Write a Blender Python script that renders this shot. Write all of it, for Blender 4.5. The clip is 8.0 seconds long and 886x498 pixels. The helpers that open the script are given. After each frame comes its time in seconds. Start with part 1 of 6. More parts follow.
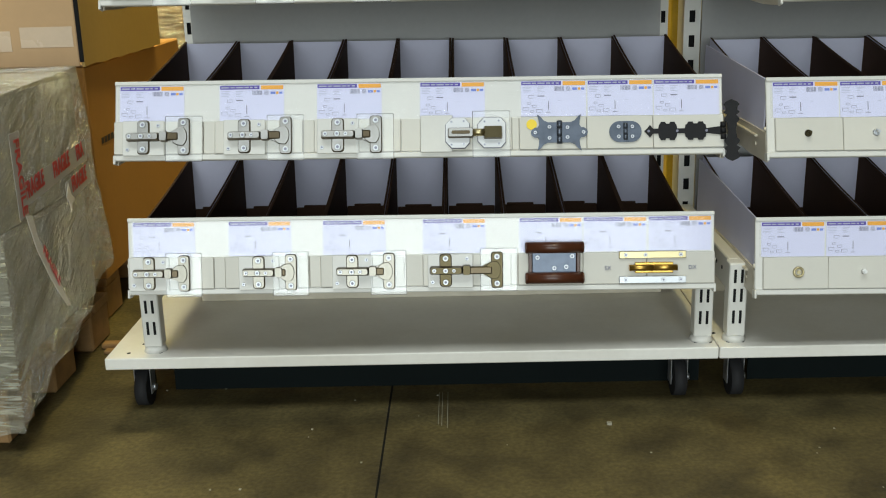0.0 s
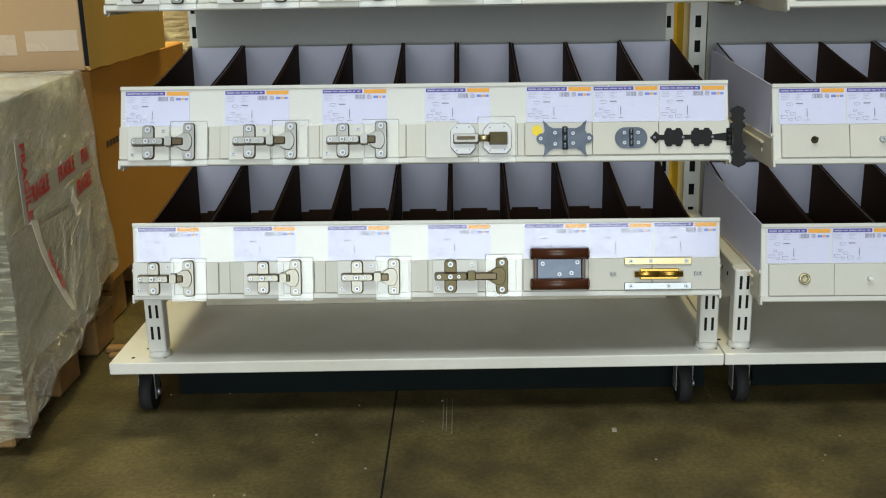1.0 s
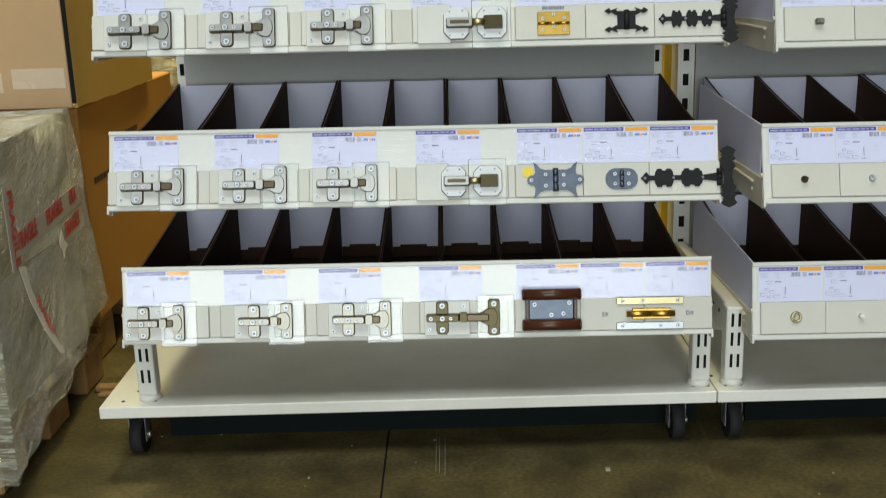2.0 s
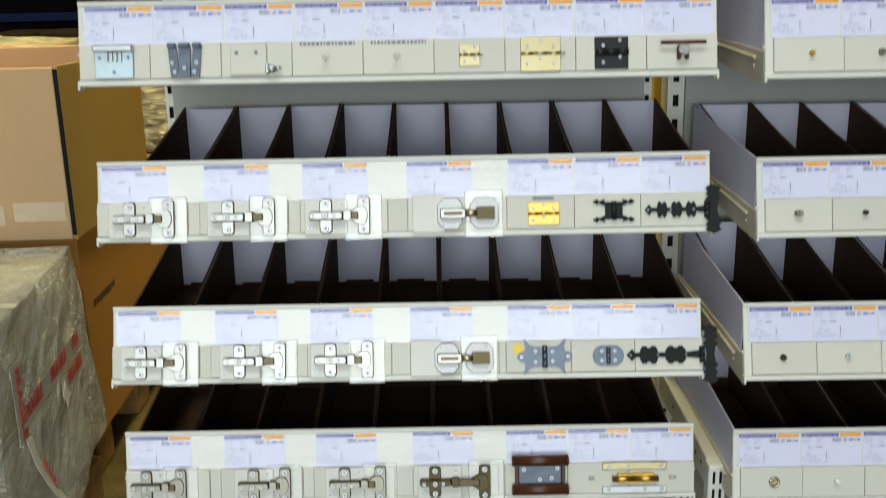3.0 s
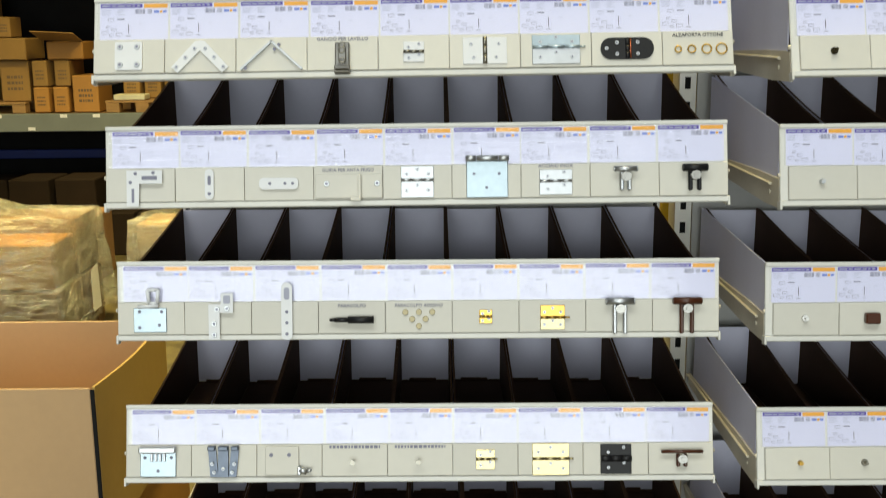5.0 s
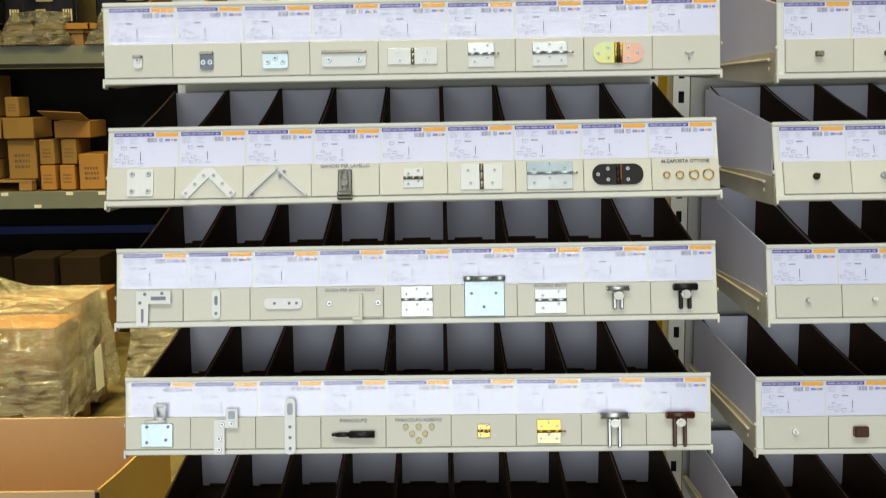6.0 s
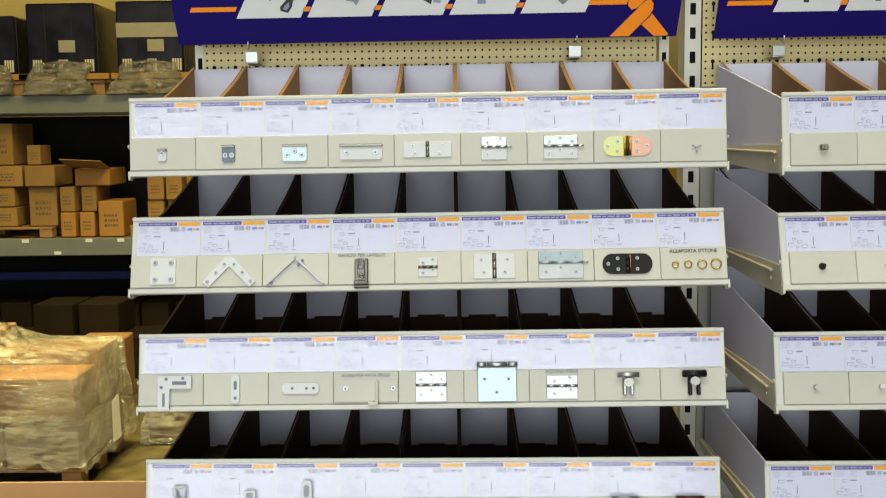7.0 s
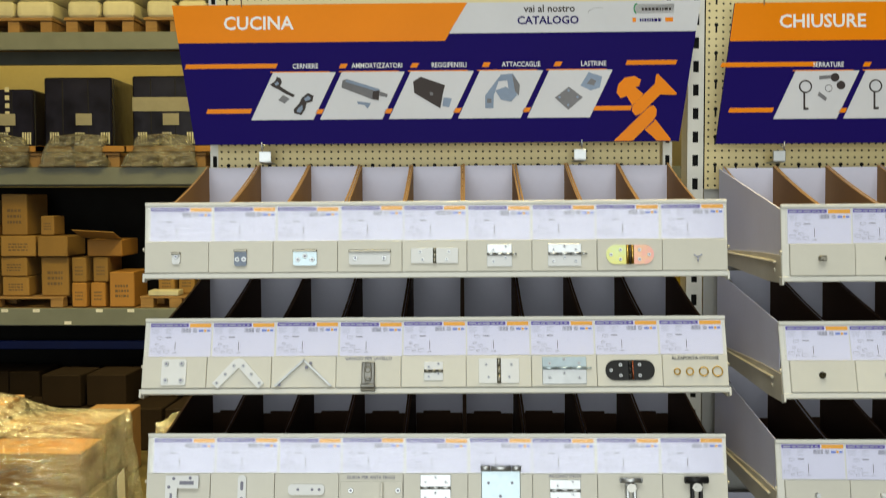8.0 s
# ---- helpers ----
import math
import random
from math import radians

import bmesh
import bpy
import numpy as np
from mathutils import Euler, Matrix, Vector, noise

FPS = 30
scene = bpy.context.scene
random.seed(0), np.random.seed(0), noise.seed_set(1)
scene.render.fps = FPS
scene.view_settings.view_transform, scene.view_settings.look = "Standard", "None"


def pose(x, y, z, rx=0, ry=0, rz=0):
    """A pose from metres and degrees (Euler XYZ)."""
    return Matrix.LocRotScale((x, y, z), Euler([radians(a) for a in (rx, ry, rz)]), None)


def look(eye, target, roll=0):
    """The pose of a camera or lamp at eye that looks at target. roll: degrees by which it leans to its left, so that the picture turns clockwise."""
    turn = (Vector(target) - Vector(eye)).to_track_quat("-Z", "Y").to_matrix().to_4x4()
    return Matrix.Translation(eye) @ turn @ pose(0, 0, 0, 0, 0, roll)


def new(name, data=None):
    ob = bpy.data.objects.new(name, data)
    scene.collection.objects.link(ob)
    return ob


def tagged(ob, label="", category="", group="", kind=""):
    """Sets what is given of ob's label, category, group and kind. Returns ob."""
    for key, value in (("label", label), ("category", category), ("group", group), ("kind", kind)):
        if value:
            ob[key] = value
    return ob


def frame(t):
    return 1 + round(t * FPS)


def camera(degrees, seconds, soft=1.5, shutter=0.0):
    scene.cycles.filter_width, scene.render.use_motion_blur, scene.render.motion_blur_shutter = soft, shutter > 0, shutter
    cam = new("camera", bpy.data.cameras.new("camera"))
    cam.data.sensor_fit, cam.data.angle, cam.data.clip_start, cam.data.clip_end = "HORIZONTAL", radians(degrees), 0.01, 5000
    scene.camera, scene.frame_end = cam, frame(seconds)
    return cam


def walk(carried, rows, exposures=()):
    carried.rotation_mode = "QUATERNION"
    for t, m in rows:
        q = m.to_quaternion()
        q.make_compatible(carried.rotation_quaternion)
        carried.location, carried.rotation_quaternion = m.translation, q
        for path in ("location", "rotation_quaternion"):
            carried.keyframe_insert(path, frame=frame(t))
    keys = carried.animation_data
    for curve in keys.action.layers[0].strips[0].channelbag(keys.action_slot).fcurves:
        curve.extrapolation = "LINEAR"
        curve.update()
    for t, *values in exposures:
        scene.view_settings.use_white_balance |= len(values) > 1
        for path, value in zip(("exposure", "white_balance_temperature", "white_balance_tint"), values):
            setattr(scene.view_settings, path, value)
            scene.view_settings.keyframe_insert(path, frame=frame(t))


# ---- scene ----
cam = camera(45.8, 8.0, 1.1, 0.35)
PATH = [
    (0, (0.067, -1.72, 0.792), (0.03, 0.205, 0.25), -1.5),
    (0.5, (0.062, -1.72, 0.785), (0.025, 0.207, 0.249), -1.2),
    (1, (0.065, -1.715, 0.799), (0.021, 0.21, 0.259), -1.4),
    (2.5, (0.059, -1.681, 0.959), (0.054, 0.25, 0.441), -1.7),
    (3, (0.059, -1.669, 1.179), (0.062, 0.25, 0.618), -1.4),
    (3.5, (0.047, -1.684, 1.39), (0.041, 0.234, 0.821), -1.3),
    (4, (0.036, -1.669, 1.562), (0.041, 0.256, 1.019), -0.6),
    (4.5, (0.032, -1.67, 1.658), (0.041, 0.271, 1.175), -0.5),
    (6, (0.04, -1.722, 1.817), (0.047, 0.256, 1.526), -0.7),
    (6.5, (0.039, -1.74, 1.864), (0.029, 0.244, 1.61), -0.5),
    (7, (0.044, -1.755, 1.905), (0.022, 0.233, 1.685), -0.7),
    (7.5, (0.048, -1.765, 1.938), (0.029, 0.227, 1.758), -0.4),
    (8, (0.05, -1.787, 1.972), (0.011, 0.21, 1.879), -0.1),
]
walk(cam, [(t, look(eye, target, roll)) for t, eye, target, roll in PATH],
     ((0, 0.0, 6350, 2), (3, -0.04, 6400, 2), (6.5, -0.10, 6800, 2), (8, -0.24, 6800, 2)))

# ---- light ----
world = bpy.data.worlds.new("hall_air")
scene.world = world
world.use_nodes = True
world.node_tree.nodes["Background"].inputs[0].default_value = (0.9, 0.95, 1.0, 1)
world.node_tree.nodes["Background"].inputs[1].default_value = 0.05


def area_lamp(name, eye, target, sx, sy, watts, color, spread=180):
    d = bpy.data.lights.new(name, "AREA")
    d.spread = radians(spread)
    d.shape, d.size, d.size_y, d.energy, d.color = "RECTANGLE", sx, sy, watts, color
    ob = new(name, d)
    ob.matrix_world = look(eye, target)
    return ob


area_lamp("skylight_lamp", (-0.3, -3.4, 6.7), (-0.3, -3.0, 0), 6.0, 2.0, 290, (0.97, 0.99, 1.0))
area_lamp("door_daylight", (-0.6, -8.6, 2.0), (-0.1, 0, 1.0), 6.0, 3.8, 460, (0.93, 0.97, 1.0))
area_lamp("hall_lamp_rack", (-3.4, 4.5, 5.1), (-3.4, 7.0, 3.5), 6.0, 0.6, 66, (1.0, 0.72, 0.20))
# unseen lamp added behind the rack to brighten the north wall
area_lamp("wall_fill_lamp", (-3.0, 9.2, 6.6), (-3.0, 10.0, 2.0), 7.0, 0.6, 150, (1.0, 0.80, 0.36))
# unseen fill added to brighten the wrapped stack, narrow to spare the rack
area_lamp("stack_fill_lamp", (-2.4, 3.2, 6.6), (-2.4, 3.4, 0), 3.0, 0.6, 240, (1.0, 0.82, 0.40), 80)
area_lamp("hall_lamp_aisle", (0.4, 1.9, 6.6), (-0.6, 1.7, 0), 5.0, 0.6, 460, (1.0, 0.79, 0.32))


# ---- materials ----
def mat(name, color, rough=0.6, metal=0.0, vary=0.12, scale=6.0, fine=90.0, bump=0.05, dirt=None, coat=0.0, per_object=0.0, stretch=(1, 1, 1), spec=0.5):
    m = bpy.data.materials.new(name)
    m.use_nodes = True
    nt = m.node_tree
    N, L = nt.nodes, nt.links
    b = N["Principled BSDF"]
    b.inputs["Metallic"].default_value = metal
    b.inputs["Coat Weight"].default_value = coat
    b.inputs["Specular IOR Level"].default_value = spec
    b.inputs["Coat Roughness"].default_value = 0.12
    tc = N.new("ShaderNodeTexCoord")
    mp = N.new("ShaderNodeMapping")
    mp.inputs["Scale"].default_value = stretch
    L.new(tc.outputs["Object"], mp.inputs[0])
    big, small = N.new("ShaderNodeTexNoise"), N.new("ShaderNodeTexNoise")
    big.inputs["Scale"].default_value, small.inputs["Scale"].default_value = scale, fine
    big.inputs["Detail"].default_value, small.inputs["Detail"].default_value = 5, 4
    for n in (big, small):
        L.new(mp.outputs[0], n.inputs["Vector"])
    r = N.new("ShaderNodeValToRGB")
    dark = dirt or tuple(c * (1 - vary * 2) for c in color)
    r.color_ramp.elements[0].position, r.color_ramp.elements[1].position = 0.3, 0.62
    r.color_ramp.elements[0].color = (*dark, 1)
    r.color_ramp.elements[1].color = (*color, 1)
    L.new(big.outputs["Fac"], r.inputs[0])
    mx = N.new("ShaderNodeMix")
    mx.data_type, mx.blend_type = "RGBA", "MULTIPLY"
    mx.inputs["Factor"].default_value = 1.0
    r2 = N.new("ShaderNodeMapRange")
    r2.inputs["To Min"].default_value, r2.inputs["To Max"].default_value = 1 - vary, 1 + vary * 0.6
    L.new(small.outputs["Fac"], r2.inputs["Value"])
    L.new(r.outputs[0], mx.inputs["A"])
    L.new(r2.outputs[0], mx.inputs["B"])
    out = mx.outputs["Result"]
    if per_object:
        oi = N.new("ShaderNodeObjectInfo")
        r3 = N.new("ShaderNodeMapRange")
        r3.inputs["To Min"].default_value, r3.inputs["To Max"].default_value = 1 - per_object, 1 + per_object
        L.new(oi.outputs["Random"], r3.inputs["Value"])
        mx2 = N.new("ShaderNodeMix")
        mx2.data_type, mx2.blend_type = "RGBA", "MULTIPLY"
        mx2.inputs["Factor"].default_value = 1.0
        L.new(out, mx2.inputs["A"])
        L.new(r3.outputs[0], mx2.inputs["B"])
        out = mx2.outputs["Result"]
    L.new(out, b.inputs["Base Color"])
    rr = N.new("ShaderNodeMapRange")
    rr.inputs["To Min"].default_value, rr.inputs["To Max"].default_value = max(0.02, rough - 0.1), min(1, rough + 0.1)
    L.new(big.outputs["Fac"], rr.inputs["Value"])
    L.new(rr.outputs[0], b.inputs["Roughness"])
    if bump:
        bp = N.new("ShaderNodeBump")
        bp.inputs["Strength"].default_value, bp.inputs["Distance"].default_value = bump, 0.002
        L.new(small.outputs["Fac"], bp.inputs["Height"])
        L.new(bp.outputs[0], b.inputs["Normal"])
    return m


def clear(name, tint, gloss_rough=0.06, ior=1.45, veil=0.06, wavy=0.25, milk=(0.8, 0.8, 0.8)):
    """Thin clear plastic: mostly see-through, glossy, with a faint milky veil."""
    m = bpy.data.materials.new(name)
    m.use_nodes = True
    nt = m.node_tree
    nt.nodes.clear()
    N, L = nt.nodes, nt.links
    out, tr, gl, df = N.new("ShaderNodeOutputMaterial"), N.new("ShaderNodeBsdfTransparent"), N.new("ShaderNodeBsdfGlossy"), N.new("ShaderNodeBsdfDiffuse")
    fr, m1, m2 = N.new("ShaderNodeFresnel"), N.new("ShaderNodeMixShader"), N.new("ShaderNodeMixShader")
    tr.inputs[0].default_value = (*tint, 1)
    df.inputs[0].default_value = (*milk, 1)
    gl.inputs["Roughness"].default_value = gloss_rough
    fr.inputs[0].default_value = ior
    noi = N.new("ShaderNodeTexNoise")
    noi.inputs["Scale"].default_value = 9
    bp = N.new("ShaderNodeBump")
    bp.inputs["Strength"].default_value, bp.inputs["Distance"].default_value = wavy, 0.01
    L.new(noi.outputs["Fac"], bp.inputs["Height"])
    L.new(bp.outputs[0], gl.inputs["Normal"])
    m1.inputs[0].default_value = veil
    L.new(tr.outputs[0], m1.inputs[1])
    L.new(df.outputs[0], m1.inputs[2])
    L.new(fr.outputs[0], m2.inputs[0])
    L.new(m1.outputs[0], m2.inputs[1])
    L.new(gl.outputs[0], m2.inputs[2])
    L.new(m2.outputs[0], out.inputs[0])
    return m


CREAM = mat("cream_enamel", (0.70, 0.69, 0.645), 0.38, vary=0.05, scale=3, bump=0.02)
CREAM_OLD = mat("worn_cream_enamel", (0.66, 0.61, 0.50), 0.45, vary=0.08, scale=5, dirt=(0.47, 0.42, 0.32), bump=0.04)
DECK = mat("deck_enamel", (0.78, 0.76, 0.70), 0.42, vary=0.06, scale=4, dirt=(0.66, 0.63, 0.55), bump=0.04)
# near-black colour for the shadow below the gondola deck
UNDER_SHADE = mat("under_deck_shade", (0.006, 0.009, 0.009), 0.8, spec=0.08)
PANEL = mat("sample_panel_cream", (0.64, 0.62, 0.555), 0.5, vary=0.03, scale=8, bump=0.02, per_object=0.04)
GREY_BACK = mat("grey_back_sheet", (0.40, 0.40, 0.39), 0.55, vary=0.06, scale=3)
PEG = mat("yellow_cream_pegboard", (0.74, 0.63, 0.34), 0.5, vary=0.04, scale=4)
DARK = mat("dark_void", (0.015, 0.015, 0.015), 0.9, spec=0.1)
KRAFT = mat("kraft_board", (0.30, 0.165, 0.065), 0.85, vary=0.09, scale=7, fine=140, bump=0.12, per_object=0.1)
# kraft darkened to hold the shade inside bins below the top tray
KRAFT_SHADE = mat("shaded_kraft_board", (0.070, 0.038, 0.024), 0.85, spec=0.15, vary=0.10, scale=7, fine=140, bump=0.08, per_object=0.1)
BINWHITE = mat("white_lined_board", (0.66, 0.66, 0.82), 0.7, vary=0.03, scale=5, bump=0.03, per_object=0.04)
PAPER = mat("label_paper", (0.65, 0.65, 0.81), 0.6, vary=0.02, bump=0.0)
PURPLE = mat("purple_ink", (0.09, 0.06, 0.36), 0.6, bump=0.0)
ORANGE = mat("orange_ink", (0.90, 0.44, 0.05), 0.6, bump=0.0)
GREYINK = mat("grey_ink", (0.24, 0.24, 0.32), 0.7, bump=0.0)
PALEINK = mat("pale_ink", (0.44, 0.45, 0.56), 0.7, bump=0.0)
BLUEINK = mat("blue_ink", (0.20, 0.28, 0.70), 0.7, bump=0.0)
BLACKINK = mat("black_ink", (0.05, 0.05, 0.06), 0.6, bump=0.0)
COVER = clear("label_cover_plastic", (0.985, 0.985, 0.99), 0.13, 1.38, 0.01, 0.08)
ACRYL = clear("clear_acrylic", (0.985, 0.99, 0.99), 0.05, 1.45, 0.16, 0.0, (0.95, 0.96, 0.97))
FLOOR = mat("worn_concrete", (0.130, 0.103, 0.042), 0.52, vary=0.75, scale=9.0, fine=120, bump=0.5, dirt=(0.052, 0.041, 0.019), spec=0.3)
BOARD = mat("carton_board", (0.50, 0.33, 0.175), 0.8, vary=0.05, scale=3, fine=60, bump=0.06)
BOARD_O = mat("orange_carton_board", (0.42, 0.205, 0.045), 0.7, vary=0.07, scale=2.5, fine=60, bump=0.06)
# carton board painted near black to carry the shade around the rack foot
BOARD_SHADE = mat("shaded_carton_board", (0.022, 0.014, 0.009), 0.85, spec=0.12, vary=0.15, scale=3, fine=60, bump=0.06, per_object=0.2)
BOARD_R = mat("rack_carton_board", (0.34, 0.195, 0.055), 0.8, vary=0.09, scale=3, fine=60, bump=0.06, per_object=0.18)
# carton board with the warm lamplight mixed into its ochre colour
BOARD_WARM = mat("warm_lit_carton_board", (0.46, 0.30, 0.085), 0.75, vary=0.06, scale=2.5, fine=60, bump=0.06)
TAPE = mat("clear_packing_tape", (0.58, 0.45, 0.32), 0.25, vary=0.05)
RUBBER = mat("black_rubber", (0.022, 0.022, 0.024), 0.7, spec=0.25)
STEEL = mat("zinc_steel", (0.60, 0.62, 0.65), 0.45, 1.0, vary=0.07, scale=30, bump=0.03)
WOOD = mat("pallet_wood", (0.38, 0.22, 0.085), 0.8, vary=0.15, scale=4, fine=50, bump=0.2, stretch=(1, 6, 6))


# ---- building helpers ----
def box(bm, x0, x1, y0, y1, z0, z1, mi=0):
    v = [bm.verts.new(p) for p in ((x0, y0, z0), (x1, y0, z0), (x1, y1, z0), (x0, y1, z0), (x0, y0, z1), (x1, y0, z1), (x1, y1, z1), (x0, y1, z1))]
    fs = [bm.faces.new([v[i] for i in q]) for q in ((0, 3, 2, 1), (4, 5, 6, 7), (0, 1, 5, 4), (1, 2, 6, 5), (2, 3, 7, 6), (3, 0, 4, 7))]
    for f in fs:
        f.material_index = mi
    return v


def rbox(bm, x0, x1, y0, y1, z0, z1, r=0.002, mi=0, seg=1):
    """A box with rounded edges."""
    v = box(bm, x0, x1, y0, y1, z0, z1, mi)
    es = {e for q in v for e in q.link_edges}
    bmesh.ops.bevel(bm, geom=list(es), offset=r, segments=seg, affect="EDGES", profile=0.6, material=-1)


def prism(bm, pts, y0, y1, mi=0):
    """An outline in x, z drawn out from y0 to y1."""
    a = [bm.verts.new((x, y0, z)) for x, z in pts]
    b = [bm.verts.new((x, y1, z)) for x, z in pts]
    n = len(pts)
    fs = [bm.faces.new(a), bm.faces.new(b[::-1])]
    fs += [bm.faces.new((a[(i + 1) % n], a[i], b[i], b[(i + 1) % n])) for i in range(n)]
    for f in fs:
        f.material_index = mi
    bmesh.ops.recalc_face_normals(bm, faces=fs)


def rod(bm, a, b, r0, r1=None, n=14, mi=0, cap=True):
    """A round bar from a to b."""
    a, b = Vector(a), Vector(b)
    m = Matrix.Translation((a + b) / 2) @ (b - a).to_track_quat("Z", "Y").to_matrix().to_4x4()
    res = bmesh.ops.create_cone(bm, cap_ends=cap, segments=n, radius1=r0, radius2=r0 if r1 is None else r1, depth=(b - a).length, matrix=m)
    for f in {f for v in res["verts"] for f in v.link_faces}:
        f.material_index = mi
        f.smooth = len(f.verts) == 4


def ring(bm, c, R, r, axis="y", n=24, k=8, mi=0):
    vs = []
    for i in range(n):
        a = 2 * math.pi * i / n
        row = []
        for j in range(k):
            b = 2 * math.pi * j / k
            q = (R + r * math.cos(b)) * math.cos(a), r * math.sin(b), (R + r * math.cos(b)) * math.sin(a)
            if axis == "x":
                q = q[1], q[0], q[2]
            row.append(bm.verts.new((c[0] + q[0], c[1] + q[1], c[2] + q[2])))
        vs.append(row)
    for i in range(n):
        for j in range(k):
            f = bm.faces.new((vs[i][j], vs[(i + 1) % n][j], vs[(i + 1) % n][(j + 1) % k], vs[i][(j + 1) % k]))
            f.material_index, f.smooth = mi, True


def rimmed(bm, pts, y0, y1, inset=0.0009, mi=0, rim=1):
    """A plate sloping in towards its front at y0, its edge coloured dark for the dark it would reflect."""
    cx, cz = sum(q[0] for q in pts) / len(pts), sum(q[1] for q in pts) / len(pts)
    w = max(abs(q[0] - cx) for q in pts)
    h = max(abs(q[1] - cz) for q in pts)
    a = [bm.verts.new((cx + (x - cx) * (1 - inset / w), y0, cz + (z - cz) * (1 - inset / h))) for x, z in pts]
    b = [bm.verts.new((x, y1, z)) for x, z in pts]
    n = len(pts)
    fs = [bm.faces.new(a), bm.faces.new(b[::-1])]
    ed = [bm.faces.new((a[(i + 1) % n], a[i], b[i], b[(i + 1) % n])) for i in range(n)]
    for f in fs:
        f.material_index = mi
    for f in ed:
        f.material_index = rim
    bmesh.ops.recalc_face_normals(bm, faces=fs + ed)


def mesh_of(name, bm, *mats):
    me = bpy.data.meshes.new(name)
    bm.normal_update()
    bm.to_mesh(me)
    bm.free()
    for m in mats:
        me.materials.append(m)
    return me


def hang(name, me, parent, m=None, label=""):
    """An object on a mesh, a part of its parent."""
    ob = new(name, me)
    ob.parent = parent
    if m is not None:
        ob.matrix_basis = m
    return tagged(ob, label) if label else ob


def part(name, bm, material, parent, label="", m=None):
    return hang(name, mesh_of(name, bm, *(material if isinstance(material, (tuple, list)) else (material,))), parent, m, label)


def thing(name, m, label, category, group="", kind=""):
    ob = new(name)
    ob.empty_display_size = 0.05
    ob.matrix_basis = m
    return tagged(ob, label, category, group, kind)


def solo(name, bm, mats, label, category="", kind="", m=None, group=""):
    ob = new(name, mesh_of(name, bm, *(mats if isinstance(mats, (tuple, list)) else (mats,))))
    if m is not None:
        ob.matrix_basis = m
    return tagged(ob, label, category, group, kind)


def words(text, size, m, material, parent=None, label="", bold=0.0, align="CENTER", shear=0.0):
    """Flat lettering turned to mesh, reading along x with z up."""
    c = bpy.data.curves.new("lettering", "FONT")
    c.body, c.size, c.align_x, c.align_y, c.offset, c.shear = text, size, align, "CENTER", bold, shear
    c.extrude, c.resolution_u = 0.0003, 2
    tmp = bpy.data.objects.new("lettering", c)
    scene.collection.objects.link(tmp)
    me = bpy.data.meshes.new_from_object(tmp.evaluated_get(bpy.context.evaluated_depsgraph_get()))
    bpy.data.objects.remove(tmp)
    me.transform(pose(0, 0, 0, 90, 0, 0))
    me.materials.clear()
    me.materials.append(material)
    ob = new("lettering", me)
    ob.parent = parent
    ob.matrix_basis = m
    return tagged(ob, label) if label else ob


# ---- the hall ----
bm = bmesh.new()
box(bm, -14, 14, -12, 10.6, -0.2, 0)
solo("floor", bm, FLOOR, "dark worn olive concrete warehouse floor", "floor", "structure")
bm = bmesh.new()
box(bm, -0.0738, -0.0702, -4, 6, 0.0002, 0.0008)
solo("floor_joint", bm, DARK, "dark straight expansion joint in the concrete floor", "joint", "structure")
# side walls and roof darkened against bounce; north wall brightened as lit
HALLWALL = mat("hall_wall_darkened", (0.40, 0.32, 0.14), 0.8, vary=0.06, scale=0.8, fine=20)
NORTHWALL = mat("north_wall_brightened", (0.74, 0.62, 0.30), 0.8, vary=0.06, scale=0.8, fine=20)
ROOF = mat("hall_roof_sheet", (0.20, 0.19, 0.17), 0.7, vary=0.05, scale=1)
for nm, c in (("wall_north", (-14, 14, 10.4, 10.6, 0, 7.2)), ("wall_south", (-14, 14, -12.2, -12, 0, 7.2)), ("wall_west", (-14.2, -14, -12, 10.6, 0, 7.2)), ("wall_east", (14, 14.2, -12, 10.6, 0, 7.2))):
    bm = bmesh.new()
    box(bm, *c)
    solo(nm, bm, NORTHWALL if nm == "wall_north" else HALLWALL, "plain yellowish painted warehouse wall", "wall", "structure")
bm = bmesh.new()
box(bm, -14, 14, -12.2, 10.6, 7.2, 7.3)
solo("ceiling", bm, ROOF, "plain grey sheet roof of the warehouse", "ceiling", "structure")


# ---- trays, bins and labels ----
FACE = 0.130
TOPS = (0.3695, 0.5975, 0.848, 1.100, 1.348, 1.572, 1.772, 1.9705)
LEAN_Y = (0.027, 0.041, 0.035, 0.031, 0.021, 0.027, 0.038, 0.0135)
# across, depth and tip (right end over left end) of each tray; then those of the neighbour bay
SIT = ((-0.004, -0.003, -0.009), (-0.001, 0.003, -0.010), (0.0015, 0.0, -0.006), (0.0005, 0.0, -0.006), (0.0015, 0.003, -0.004), (0.002, -0.005, 0.002), (-0.001, -0.001, 0.006), (0.0005, 0.0, 0.005))
SIT_B = ((1.053, -0.010, 0.354), (1.057, -0.008, 0.586), (1.066, -0.004, 0.833), (1.062, -0.010, 1.090), (1.067, 0.0, 1.338), (1.072, -0.016, 1.566), (1.076, -0.012, 1.766), (1.077, -0.014, 1.964))
WIDE = (0.008, 0.172, 0.331, 0.500, 0.663, 0.771, 0.879)
NINE = tuple(0.010 + 0.1085 * i for i in range(9))
BACK_Y = 0.440


def face_pose(x, top, lean):
    """The plane of a tray's front: x right, z up along the front, -y out of it, from the middle of the top edge."""
    return pose(x, 0, top) @ pose(0, 0, 0, -math.degrees(math.asin(lean / FACE)), 0, 0)


def tip_pose(x, y, z, rise):
    """A tray's place, one end higher than the other by rise."""
    return pose(x, y, z, 0, -math.degrees(rise / 0.99), 0)


